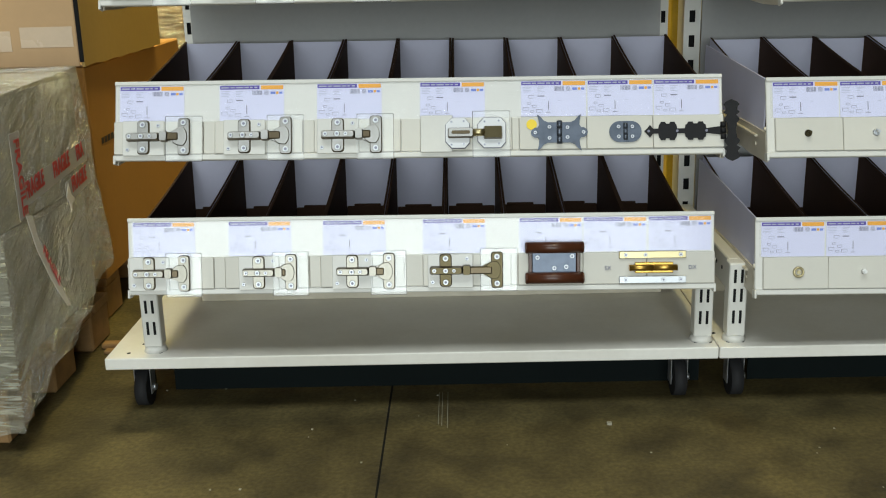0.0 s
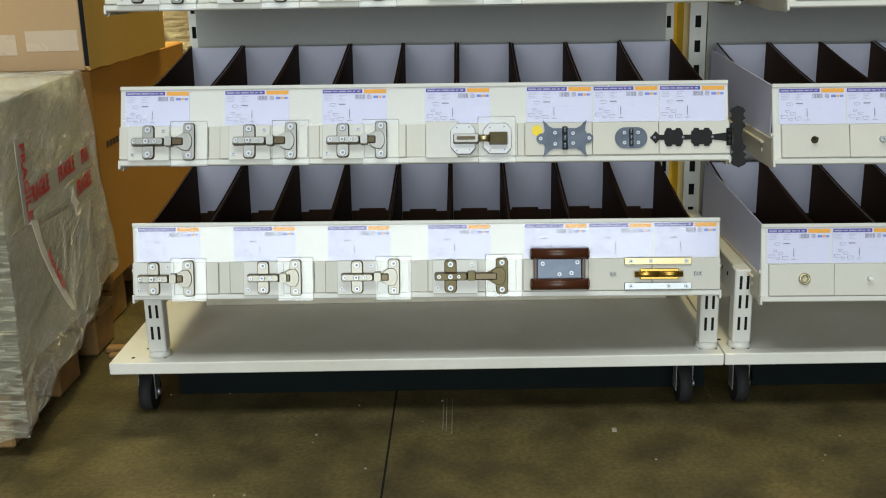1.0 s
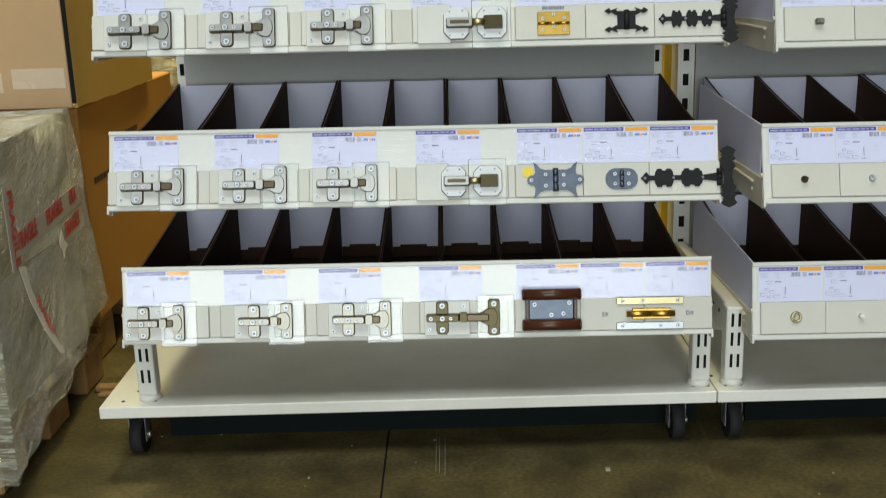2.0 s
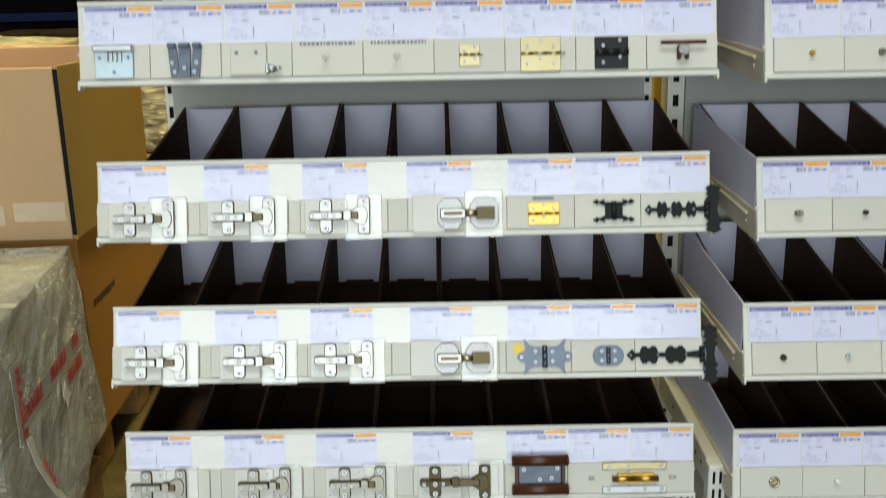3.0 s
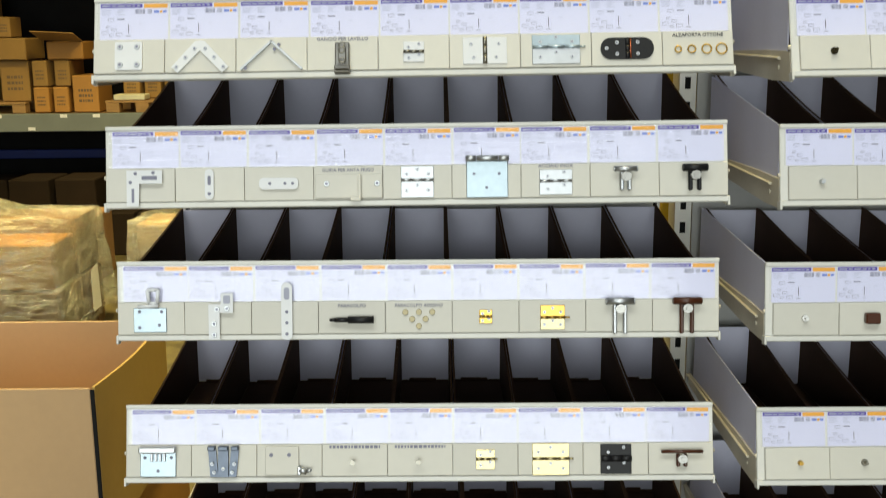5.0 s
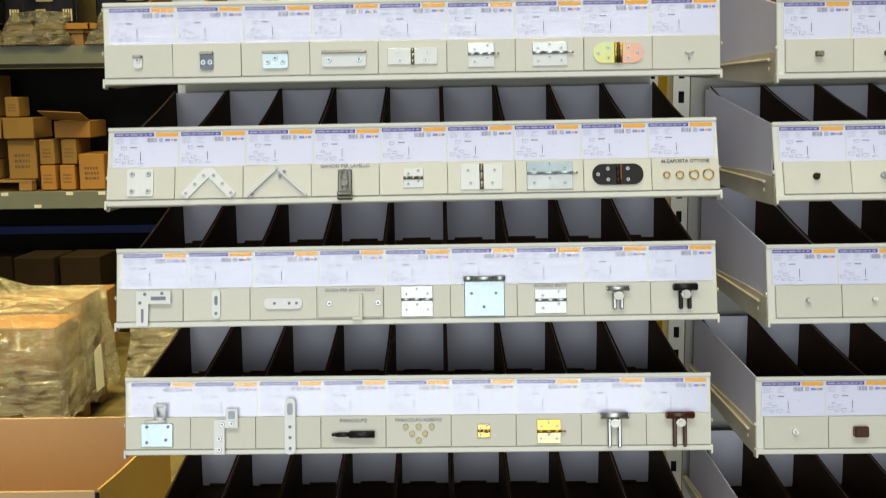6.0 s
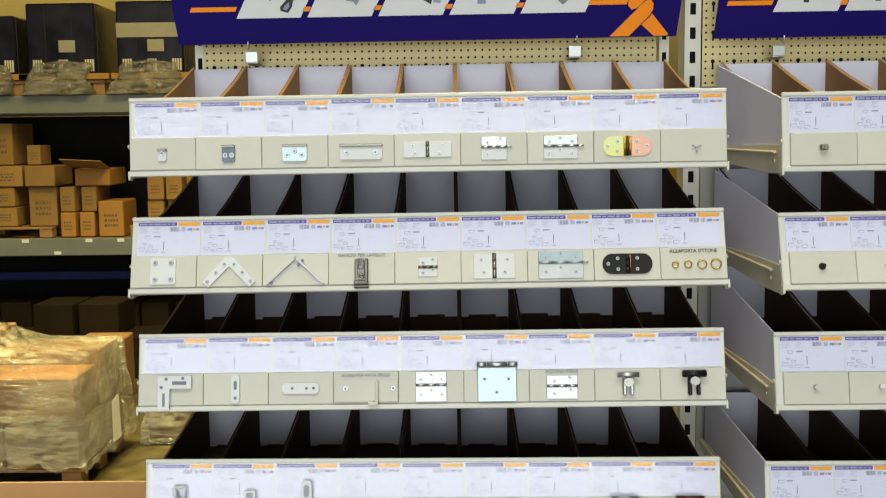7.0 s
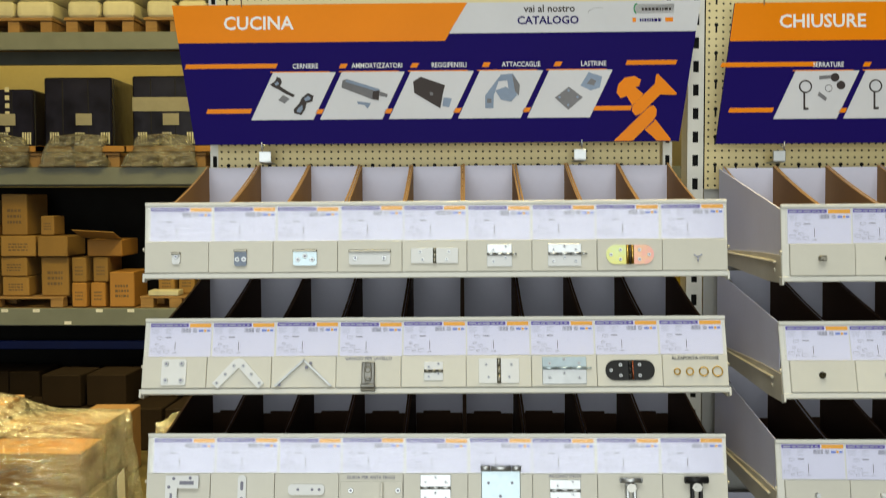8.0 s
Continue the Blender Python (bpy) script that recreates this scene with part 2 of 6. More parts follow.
PLACE_A = [tip_pose(x, y, TOPS[k], r) for k, (x, y, r) in enumerate(SIT)]
PLACE_B = [tip_pose(x, y, z + SIT[k][2] / 2, SIT[k][2]) for k, (x, y, z) in enumerate(SIT_B)]


def card_mesh():
    bm = bmesh.new()
    w, h = 0.1055, 0.058
    box(bm, 0, w, -0.0008, 0, -h, 0, 0)
    e = -0.0011
    def bar(x0, x1, z0, z1, mi):
        box(bm, x0, x1, e, -0.0005, z0, z1, mi)
    bar(0.001, 0.0655, -0.0068, -0.0008, 1)
    bar(0.068, 0.1045, -0.0074, -0.0008, 2)
    for k, x in enumerate((0.003, 0.018, 0.027, 0.041, 0.050, 0.057)):
        box(bm, x, x + (0.013, 0.007, 0.012, 0.007, 0.004, 0.005)[k], e - 0.0002, -0.0009, -0.0050, -0.0028, 4)
    for k in range(9):
        x = 0.0540 + 0.0018 * k
        bar(x, x + (0.0011 if k % 3 else 0.0007), -0.0165, -0.0092, 3)
    for k in range(16):
        bar(0.0735 + 0.0018 * (k % 4), 0.0748 + 0.0018 * (k % 4), -0.0108 - 0.0018 * (k // 4), -0.0096 - 0.0018 * (k // 4), 3 if (k * 7) % 3 else 4)
    bar(0.0835, 0.0915, -0.0152, -0.0112, 5)
    bar(0.0925, 0.0965, -0.0152, -0.0112, 2)
    bar(0.0975, 0.1030, -0.0150, -0.0114, 5)
    for k in range(4):
        bar(0.003, 0.017 - 0.002 * (k % 2), -0.0105 - 0.0026 * k, -0.0098 - 0.0026 * k, 4)
        bar(0.027, 0.039 - 0.003 * (k % 3), -0.0105 - 0.0026 * k, -0.0098 - 0.0026 * k, 4)
    bar(0.027, 0.038, -0.0258, -0.0240, 3)
    for x, z, s in ((0.017, -0.024, 0.0045), (0.008, -0.044, 0.005), (0.022, -0.040, 0.004), (0.030, -0.047, 0.005), (0.013, -0.036, 0.003), (0.018, -0.049, 0.003)):
        bar(x - s, x + s, z, z + 0.0006, 3)
        bar(x - s, x - s + 0.0006, z - s, z, 3)
        bar(x + s - 0.0006, x + s, z - s, z, 4)
        bar(x - s * 0.6, x + s * 0.5, z - s, z - s + 0.0006, 3)
    bar(0.0440, 0.0449, -0.047, -0.033, 6)
    bar(0.0405, 0.0485, -0.052, -0.0512, 3)
    bar(0.0428, 0.0462, -0.050, -0.0494, 4)
    bar(0.060, 0.066, -0.0325, -0.0318, 4)
    return mesh_of("label_card", bm, PAPER, PURPLE, ORANGE, GREYINK, PALEINK, BLUEINK, BLACKINK)


CARD = card_mesh()
PLATE = {}


def plate_mesh(w, y=0.006):
    k = round(w, 4), y
    if k not in PLATE:
        bm = bmesh.new()
        rbox(bm, 0.0004, w - 0.0004, -y, -0.0002, -0.053, 0, 0.0008)
        PLATE[k] = mesh_of("sample_panel", bm, PANEL)
    return PLATE[k]


def side_outline(rise):
    """Side wall of a cardboard bin: y, z from the front at the top edge to the back."""
    pts = [(0.016, -0.104), (0.016, -0.030)]
    for i in range(1, 9):
        u = i / 8
        pts.append((0.016 + (BACK_Y - 0.030) * u, -0.030 + (rise + 0.030) * (0.72 * u + 0.28 * u ** 2.0)))
    return pts + [(BACK_Y - 0.010, -0.106)]


def bin_meshes(rise, board, w, flap):
    """The walls and floor of one bin, with the tucked flap that stands before its back."""
    t = 0.0040
    w -= 0.0006
    sides = []
    for s in (-1, 1):
        bm = bmesh.new()
        x0, x1 = (-w / 2, -w / 2 + t) if s < 0 else (w / 2 - t, w / 2)
        pts = side_outline(rise)
        a = [bm.verts.new((x0, y, z)) for y, z in pts]
        b = [bm.verts.new((x1, y, z)) for y, z in pts]
        n = len(pts)
        fs = [bm.faces.new(a), bm.faces.new(b[::-1])] + [bm.faces.new((a[(i + 1) % n], a[i], b[i], b[(i + 1) % n])) for i in range(n)]
        bmesh.ops.recalc_face_normals(bm, faces=fs)
        for f in fs:
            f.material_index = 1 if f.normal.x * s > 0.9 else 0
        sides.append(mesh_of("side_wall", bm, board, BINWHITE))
    bm = bmesh.new()
    box(bm, -w / 2 + t, w / 2 - t, BACK_Y - 0.016, BACK_Y - 0.013, -0.104, rise - 0.004)
    back = mesh_of("back_wall", bm, BINWHITE)
    bm = bmesh.new()
    box(bm, -w / 2 + t, w / 2 - t, 0.018, BACK_Y - 0.017, -0.109, -0.106)
    rbox(bm, -w / 2 + 0.005, w / 2 - 0.005, BACK_Y - 0.024, BACK_Y - 0.018, -0.105, flap - 0.004, 0.001)
    rbox(bm, -w / 2 + 0.020, w / 2 - 0.030, BACK_Y - 0.0235, BACK_Y - 0.0185, flap - 0.0045, flap + 0.001, 0.0015)
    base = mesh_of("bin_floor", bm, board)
    bm = bmesh.new()
    box(bm, -w / 2 + t, w / 2 - t, 0.012, 0.015, -0.105, -0.030)
    front = mesh_of("front_wall", bm, BINWHITE)
    return (("side_wall", sides[0]), ("side_wall", sides[1]), ("back_wall", back), ("bin_floor", base), ("front_wall", front))


# each tray's bins: rise of the back, left end of the row, width of one bin, height of the tucked flap
BINROW = ((0.026, -0.491, 0.1062, -0.080), (0.032, -0.485, 0.1080, -0.094), (0.025, -0.449, 0.1048, -0.097), (0.022, -0.476, 0.1068, -0.100),
          (0.017, -0.490, 0.1076, -0.102), (0.062, -0.491, 0.1082, -0.046), (0.062, -0.491, 0.1080, -0.080), (0.078, -0.491, 0.1080, -0.100))


def tray(place, lean, level, bay):
    """A steel shelf tray with a leaning front of label strip and sample panels."""
    root = thing("shelf_tray", place, "cream steel shelf tray with leaning label strip and hardware sample panels", "shelf tray", "shelf trays bay " + bay)
    fm = face_pose(0, 0, lean)
    h = 0.495
    yb = -lean
    bm = bmesh.new()
    rbox(bm, -h + 0.004, h - 0.004, 0.004, 0.462, -0.1135, -0.110, 0.001)
    part("shelf_plate", bm, CREAM_OLD, root)
    for s in (-1, 1):
        bm = bmesh.new()
        x0, x1 = (-h, -h + 0.0035) if s < 0 else (h - 0.0035, h)
        pts = ((yb + 0.006, -0.132), (0.006 - lean * 0.66, -0.086), (0.10, -0.086), (0.465, -0.096), (0.465, -0.120), (0.06, -0.134))
        a = [bm.verts.new((x0, y, z)) for y, z in pts]
        b = [bm.verts.new((x1, y, z)) for y, z in pts]
        n = len(pts)
        fs = [bm.faces.new(a), bm.faces.new(b[::-1])] + [bm.faces.new((a[(i + 1) % n], a[i], b[i], b[(i + 1) % n])) for i in range(n)]
        bmesh.ops.recalc_face_normals(bm, faces=fs)
        rod(bm, (x0 - 0.002 if s < 0 else x1 + 0.002, 0.03, -0.112), (x0 + 0.001, 0.03, -0.112), 0.004)
        rod(bm, (x0 - 0.002 if s < 0 else x1 + 0.002, 0.40, -0.112), (x0 + 0.001, 0.40, -0.112), 0.004)
        xo = x0 - 0.0055 if s < 0 else x1
        rbox(bm, xo, xo + 0.0055, 0.020, 0.462, -0.1000, -0.0955, 0.0012)
        rod(bm, (s * h, -lean * 0.5 - 0.001, -0.080), (s * (h + 0.003), -lean * 0.5 - 0.001, -0.080), 0.004, 0.003, 10)
        part("side_flange", bm, CREAM_OLD, root)
    bm = bmesh.new()
    rbox(bm, -h, h, -0.0005, 0.004, -0.122, 0.0, 0.0012)
    rbox(bm, -h, h, -0.0035, 0.0, -0.0065, 0.0, 0.001)
    part("label_holder", bm, CREAM, root, "", fm)
    bm = bmesh.new()
    rbox(bm, -h - 0.001, h + 0.001, -0.0052, 0.006, -0.1305, -0.1212, 0.0015)
    for s in (-1, 1):
        rbox(bm, s * h - 0.002, s * h + 0.002, -0.006, 0.010, -0.136, -0.1215, 0.001)
    part("front_lip", bm, CREAM, root, "", fm)
    starts = WIDE if level < 3 and bay == "a" else NINE
    for x in starts:
        hang("label_card", CARD, root, fm @ pose(-h + x + random.uniform(-0.0008, 0.0008), -0.0008, -0.0078 + random.uniform(-0.0006, 0.0004), 0, random.uniform(-0.25, 0.25), 0))
    bm = bmesh.new()
    box(bm, -h + 0.006, h - 0.004, -0.0031, -0.0027, -0.0665, -0.0065)
    cov = part("label_cover", bm, COVER, root, "clear plastic strip over the labels", fm)
    cov.visible_shadow = False
    if bay == "a" and level < 3:
        edges = (0.0, 0.146, 0.165, 0.308, 0.327, 0.468, 0.500, 0.648, 0.660, 0.769, 0.876, 0.990)
    elif bay == "a":
        edges = tuple(0.0015 + 0.1097 * i for i in range(10))
    else:
        edges = tuple(0.012 + 0.1085 * i for i in range(10))
    for a, b in zip(edges, edges[1:]):
        y = 0.003 if b - a < 0.04 else 0.006 + random.uniform(-0.0006, 0.0008)
        hang("sample_panel", plate_mesh(b - a), root, fm @ pose(-h + a, 0.006 - y - 0.0006, -0.0672, 0, random.uniform(-0.2, 0.2), 0))
    tall = level == 7
    if bay == "b":
        bm = bmesh.new()
        a, b = (-0.010, 0.072) if tall else (-0.004, 0.055 if level > 4 else 0.016)
        v = box(bm, -h + 0.0038, -h + 0.0066, 0.006, BACK_Y, -0.109, b)
        v[4].co.z = v[5].co.z = a
        part("end_board", bm, BINWHITE, root, "white end board")
    rise, x0, w, flap = BINROW[level]
    if bay == "b":
        x0, w = -0.4872, (0.1035 if level in (1, 2) else 0.1078)
    # top row keeps plain kraft, covered rows take its shaded copy
    board = KRAFT if tall else KRAFT_SHADE
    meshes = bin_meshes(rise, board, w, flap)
    for i in range(9):
        bx = x0 + w * (i + 0.5) + random.uniform(-0.0008, 0.0008)
        bn = thing("display_bin", place @ pose(bx, random.uniform(-0.003, 0.003), random.uniform(-0.002, 0.001)), ("empty kraft cardboard bin with white back wall in a tray" if tall else "empty cardboard bin with white back wall, brown darkened for shade"), "cardboard bin", "bins of tray")
        for nm, me in meshes:
            hang(nm, me, bn)
    return root


for k in range(8):
    tray(PLACE_A[k], LEAN_Y[k], k, "a")
for k in range(8):
    tray(PLACE_B[k], LEAN_Y[k], k, "b")


# ---- gondola frames ----
def slotted(bm, x, y0, y1, z0, z1, w=0.034, g=0.006):
    """A hollow post whose front has a column of slots."""
    t = 0.002
    box(bm, x - w / 2, x - g, y0, y0 + t, z0, z1)
    box(bm, x + g, x + w / 2, y0, y0 + t, z0, z1)
    z = z0
    while z < z1 - 0.02:
        box(bm, x - g, x + g, y0, y0 + t, z, min(z + 0.026, z1))
        z += 0.05
    box(bm, x - w / 2, x - w / 2 + t, y0 + t, y1, z0, z1)
    box(bm, x + w / 2 - t, x + w / 2, y0 + t, y1, z0, z1)
    box(bm, x - w / 2 + t, x + w / 2 - t, y1 - t, y1, z0, z1, 1)
    box(bm, x - w / 2 + t, x + w / 2 - t, y0 + 0.008, y0 + 0.009, z0, z1, 1)


def perforated(bm, x0, z0, nx, nz, p, r, y):
    """A sheet with a round hole in each cell."""
    for i in range(nx):
        for j in range(nz):
            cx, cz = x0 + (i + 0.5) * p, z0 + (j + 0.5) * p
            o, n = [], []
            for k in range(8):
                a = math.pi / 4 * k
                c, s = math.cos(a), math.sin(a)
                q = p / 2 / max(abs(c), abs(s))
                o.append(bm.verts.new((cx + c * q, y, cz + s * q)))
                n.append(bm.verts.new((cx + c * r, y, cz + s * r)))
            for k in range(8):
                bm.faces.new((o[k], o[(k + 1) % 8], n[(k + 1) % 8], n[k]))


def gondola(xl, xr, xpost, bay):
    """A free-standing display frame on castors between xl and xr."""
    xc = (xl + xr) / 2
    root = thing("gondola_frame", pose(xc, 0.25, 0), "cream steel gondola display frame on castors with slotted uprights", "shelving frame", "gondolas")
    inv = pose(-xc, -0.25, 0)
    bm = bmesh.new()
    rbox(bm, xl, xr, 0.004, 0.56, 0.096, 0.1175, 0.0015)
    for s, x in ((-1, xpost[0]), (1, xpost[1])):
        for dx, dy in ((-0.045, 0.03), (0.012, 0.03), (-0.03, 0.075)):
            rod(bm, (x + dx * s * -1, dy, 0.1165), (x + dx * s * -1, dy, 0.1179), 0.0035, mi=1)
    part("base_deck", bm, (DECK, DARK), root, "worn cream base deck", inv)
    # sheet added to close off the gap and darken it like a shadow
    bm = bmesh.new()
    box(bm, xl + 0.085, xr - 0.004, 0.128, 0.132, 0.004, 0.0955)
    part("under_deck_sheet", bm, UNDER_SHADE, root, "black set-back sheet standing in for shade under the deck", inv)
    bm = bmesh.new()
    rbox(bm, xpost[0] + 0.02, xpost[1] - 0.02, 0.315, 0.325, 0.118, 0.165, 0.001)
    part("rear_rail", bm, CREAM_OLD, root, "", inv)
    bm = bmesh.new()
    e = 0.008 if bay == "a" else 0.019
    box(bm, xpost[0] + e, xpost[1] - e, 0.476, 0.482, 0.118, 1.995)
    part("back_panel", bm, GREY_BACK, root, "plain grey back panel", inv)
    for x in xpost:
        bm = bmesh.new()
        if bay == "a":
            slotted(bm, x, 0.486, 0.54, 0.118, 2.46, 0.020, 0.0045)
        else:
            slotted(bm, x, 0.478, 0.54, 0.118, 2.46)
        part("upright", bm, (CREAM, DARK), root, "slotted cream upright", inv)
        bm = bmesh.new()
        x = min(max(x, -0.489), 1.568)
        rbox(bm, x - 0.016, x + 0.016, 0.030, 0.060, 0.128, 0.262, 0.002)
        for z in (0.165, 0.205, 0.240):
            for o in (-0.006, 0.006):
                box(bm, x + o - 0.0022, x + o + 0.0022, 0.0288, 0.0302, z - 0.013, z + 0.011, 1)
        rbox(bm, x - 0.012, x + 0.012, 0.060, 0.478, 0.205, 0.262, 0.002)
        for y in (0.10, 0.14, 0.18, 0.26, 0.34):
            rod(bm, (x - 0.0125, y, 0.235), (x + 0.0125, y, 0.235), 0.004, mi=1)
        rod(bm, (x, 0.045, 0.1175), (x, 0.045, 0.129), 0.021, 0.017, 20)
        part("support_foot", bm, (CREAM, DARK), root, "short slotted post with bracket arm", inv)
    bm = bmesh.new()
    p = 0.0148
    x0, nx = xpost[0] + (0.011 if bay == "a" else 0.018), int((xpost[1] - xpost[0] - 0.022) / p)
    perforated(bm, x0, 1.995, nx, 31, p, 0.0024, 0.470)
    part("pegboard", bm, PEG, root, "yellowish cream perforated peg panel", inv)
    bm = bmesh.new()
    box(bm, x0, x0 + nx * p, 0.476, 0.484, 1.995, 1.995 + 31 * p)
    part("peg_backing", bm, DARK, root, "dark hollow behind the peg holes", inv)
    bm = bmesh.new()
    rod(bm, (0, 0.4702, 0.004), (0, 0.4690, 0.004), 0.0042, n=12)
    box(bm, -0.0018, 0.0018, 0.4690, 0.4702, -0.010, 0.002)
    slot = mesh_of("keyhole", bm, DARK)
    for j in range(9):
        for i in (1,) if j else range(1, nx, 3):
            hang("keyhole", slot, root, inv @ pose(x0 + p * (i + 0.5), 0, 1.991 + p * (3.5 + 4 * j)))
    for x in (xl + 0.045, xr - 0.055):
        for y in (0.075, 0.47):
            bm = bmesh.new()
            rod(bm, (x - 0.011, y, 0.034), (x + 0.011, y, 0.034), 0.034, n=28)
            wh = part("castor", bm, RUBBER, root, "black rubber castor wheel", inv)
            bm = bmesh.new()
            rod(bm, (x - 0.016, y, 0.034), (x + 0.016, y, 0.034), 0.006)
            for s in (-1, 1):
                rbox(bm, x + s * 0.0145 - 0.0012, x + s * 0.0145 + 0.0012, y - 0.014, y + 0.014, 0.024, 0.092, 0.001)
            rbox(bm, x - 0.024, x + 0.024, y - 0.024, y + 0.024, 0.090, 0.0958, 0.001)
            rod(bm, (x + 0.016, y, 0.034), (x + 0.021, y, 0.034), 0.008, 0.006, 6)
            part("castor_fork", bm, STEEL, wh, "zinc castor fork")
    return root


gondola(-0.570, 0.5120, (-0.489, 0.489), "a")
gondola(0.5140, 1.612, (0.547, 1.568), "b")

YPOST = mat("yellow_post_paint", (0.72, 0.50, 0.05), 0.45, vary=0.1, scale=8)
bm = bmesh.new()
rbox(bm, 0.532, 0.562, 0.62, 0.66, 0.0, 2.02, 0.003)
solo("yellow_post", bm, YPOST, "yellow painted steel post behind the shelving gap", "post")

# ---- header signs ----
SIGN_BLUE = mat("deep_violet_print", (0.009, 0.003, 0.105), 0.6, vary=0.03, bump=0.0, spec=0.06)
SIGN_ORANGE = mat("orange_print", (0.78, 0.225, 0.002), 0.35, vary=0.03, bump=0.0, spec=0.15)
SIGN_GREY = mat("pale_grey_print", (0.60, 0.61, 0.66), 0.35, vary=0.03, bump=0.0, spec=0.15)
SIGN_WHITE = mat("white_print", (0.80, 0.80, 0.82), 0.4, vary=0.02, bump=0.0, spec=0.15)
PIC_DARK = mat("dark_picture_ink", (0.055, 0.045, 0.045), 0.4, vary=0.1, bump=0.0, spec=0.08)
PIC_GREY = mat("grey_picture_ink", (0.20, 0.20, 0.22), 0.4, vary=0.15, bump=0.0, spec=0.08)
PIC_BLUE = mat("steel_blue_picture_ink", (0.26, 0.33, 0.46), 0.4, vary=0.15, bump=0.0, spec=0.08)
GREENINK = mat("green_ink", (0.02, 0.30, 0.10), 0.5, bump=0.0)


def sheet(bm, pts, y, mi=0, thick=0.0005):
    prism(bm, pts, y - thick, y, mi)


def strip(bm, u0, u1, v, h, slant, y, mi=0):
    sheet(bm, ((u0, v), (u1, v), (u1 + slant, v + h), (u0 + slant, v + h)), y, mi)


def bars(bm, u, v, w, h, n, y, mi=0, seed=1):
    """A line of unreadable writing as short blocks."""
    r = random.Random(seed)
    x = u
    while x < u + w:
        q = r.uniform(0.6, 1.6) * w / n * 0.7
        box(bm, x, min(x + q, u + w), y - 0.0005, y, v, v + h, mi)
        x += q + 0.3 * w / n


def header_sign(xc, z, flare, title, title_u, heads, stripes, pictures, more, label):
    root = thing("header_sign", pose(xc, 0.384, z, -2.0, -0.3, 0), label, "shop sign", "header signs")
    H, B = 0.288, 0.499
    Tp = B + flare
    bm = bmesh.new()
    prism(bm, ((-B, 0), (B, 0), (Tp, H), (-Tp, H)), 0, 0.006)
    part("panel", bm, SIGN_BLUE, root)
    edge = lambda v: B + flare * v / H
    bm = bmesh.new()
    sheet(bm, ((-edge(0.210), 0.210), (0.020, 0.210), (0.066, H), (-Tp, H)), -0.0003)
    part("title_band", bm, SIGN_ORANGE, root, "orange title band")
    bm = bmesh.new()
    sheet(bm, ((0.0275, 0.225), (edge(0.225), 0.225), (Tp, H), (0.0665, H)), -0.0003)
    part("catalogue_band", bm, SIGN_GREY, root, "pale grey band")
    words(title, 0.038, pose(title_u, -0.0008, 0.2485), SIGN_WHITE, root, "white title letters", 0.0007, shear=0.0)
    if more:
        words("vai al nostro", 0.021, pose(0.235, -0.0008, 0.2735), PIC_DARK, root, "", 0.0004)
        words("CATALOGO", 0.023, pose(0.232, -0.0008, 0.2495), SIGN_BLUE, root, "", 0.0005)
        bm = bmesh.new()
        sheet(bm, ((0.410, 0.262), (0.490, 0.262), (0.490, 0.281), (0.410, 0.281)), -0.0003)
        bars(bm, 0.424, 0.268, 0.062, 0.0055, 9, -0.0009, 1, 3)
        bars(bm, 0.420, 0.2450, 0.045, 0.0070, 8, -0.0004, 2, 4)
        sheet(bm, ((0.472, 0.2445), (0.488, 0.2445), (0.488, 0.2535), (0.472, 0.2535)), -0.0004, 3)
        sheet(bm, ((0.405, 0.2445), (0.412, 0.2445), (0.412, 0.2535), (0.405, 0.2535)), -0.0004, 3)
        for a in range(8):
            t0 = math.radians(100 + a * 20)
            box(bm, 0.413 + 0.006 * math.cos(t0), 0.416 + 0.006 * math.cos(t0), -0.001, -0.0004, 0.2705 + 0.010 * math.sin(t0), 0.2735 + 0.010 * math.sin(t0), 4)
        part("contact_box", bm, (SIGN_WHITE, PIC_DARK, SIGN_BLUE, SIGN_ORANGE, GREENINK), root, "small contact box with unreadable writing")
        bm = bmesh.new()
        for a in range(10):
            t0 = math.radians(170 - a * 11)
            box(bm, 0.336 + 0.022 * math.cos(t0) - 0.001, 0.337 + 0.022 * math.cos(t0), -0.001, -0.0004, 0.262 + 0.012 * math.sin(t0), 0.2632 + 0.012 * math.sin(t0))
        part("arrow", bm, PIC_GREY, root)
    for u0, u1, v in stripes:
        bm = bmesh.new()
        strip(bm, u0, u1, v, 0.0092, 0.004, -0.0003)
        part("stripe", bm, SIGN_ORANGE, root, "orange stripe")
    for i in range(4):
        bm = bmesh.new()
        strip(bm, -0.200 + 0.1475 * i, -0.186 + 0.1475 * i, 0.1555, 0.0092, 0.005, -0.0003)
        part("stripe", bm, SIGN_ORANGE, root, "orange stripe")
        bm = bmesh.new()
        strip(bm, -0.250 + 0.1425 * i, -0.236 + 0.1425 * i, 0.062, 0.0092, 0.005, -0.0003)
        part("stripe", bm, SIGN_ORANGE, root, "orange stripe")
    for i, head in enumerate(heads):
        o = 0.1425 * i
        words(head, 0.0140, pose(-0.269 + 0.1485 * i, -0.0008, 0.1600) @ Matrix.Diagonal((0.86, 1, 1, 1)), SIGN_WHITE, root, "", 0.0001)
        bm = bmesh.new()
        sheet(bm, ((-0.382 + o, 0.050), (-0.253 + o, 0.050), (-0.206 + o, 0.1475), (-0.336 + o, 0.1475)), -0.0003)
        sheet(bm, ((-0.342 + o, 0.1475), (-0.218 + o, 0.1475), (-0.218 + o, 0.1495), (-0.342 + o, 0.1495)), -0.0003, 1)
        pic = part("picture_tile", bm, (SIGN_GREY, SIGN_ORANGE), root, "pale slanted picture tile")
        bm = bmesh.new()
        c = -0.294 + o
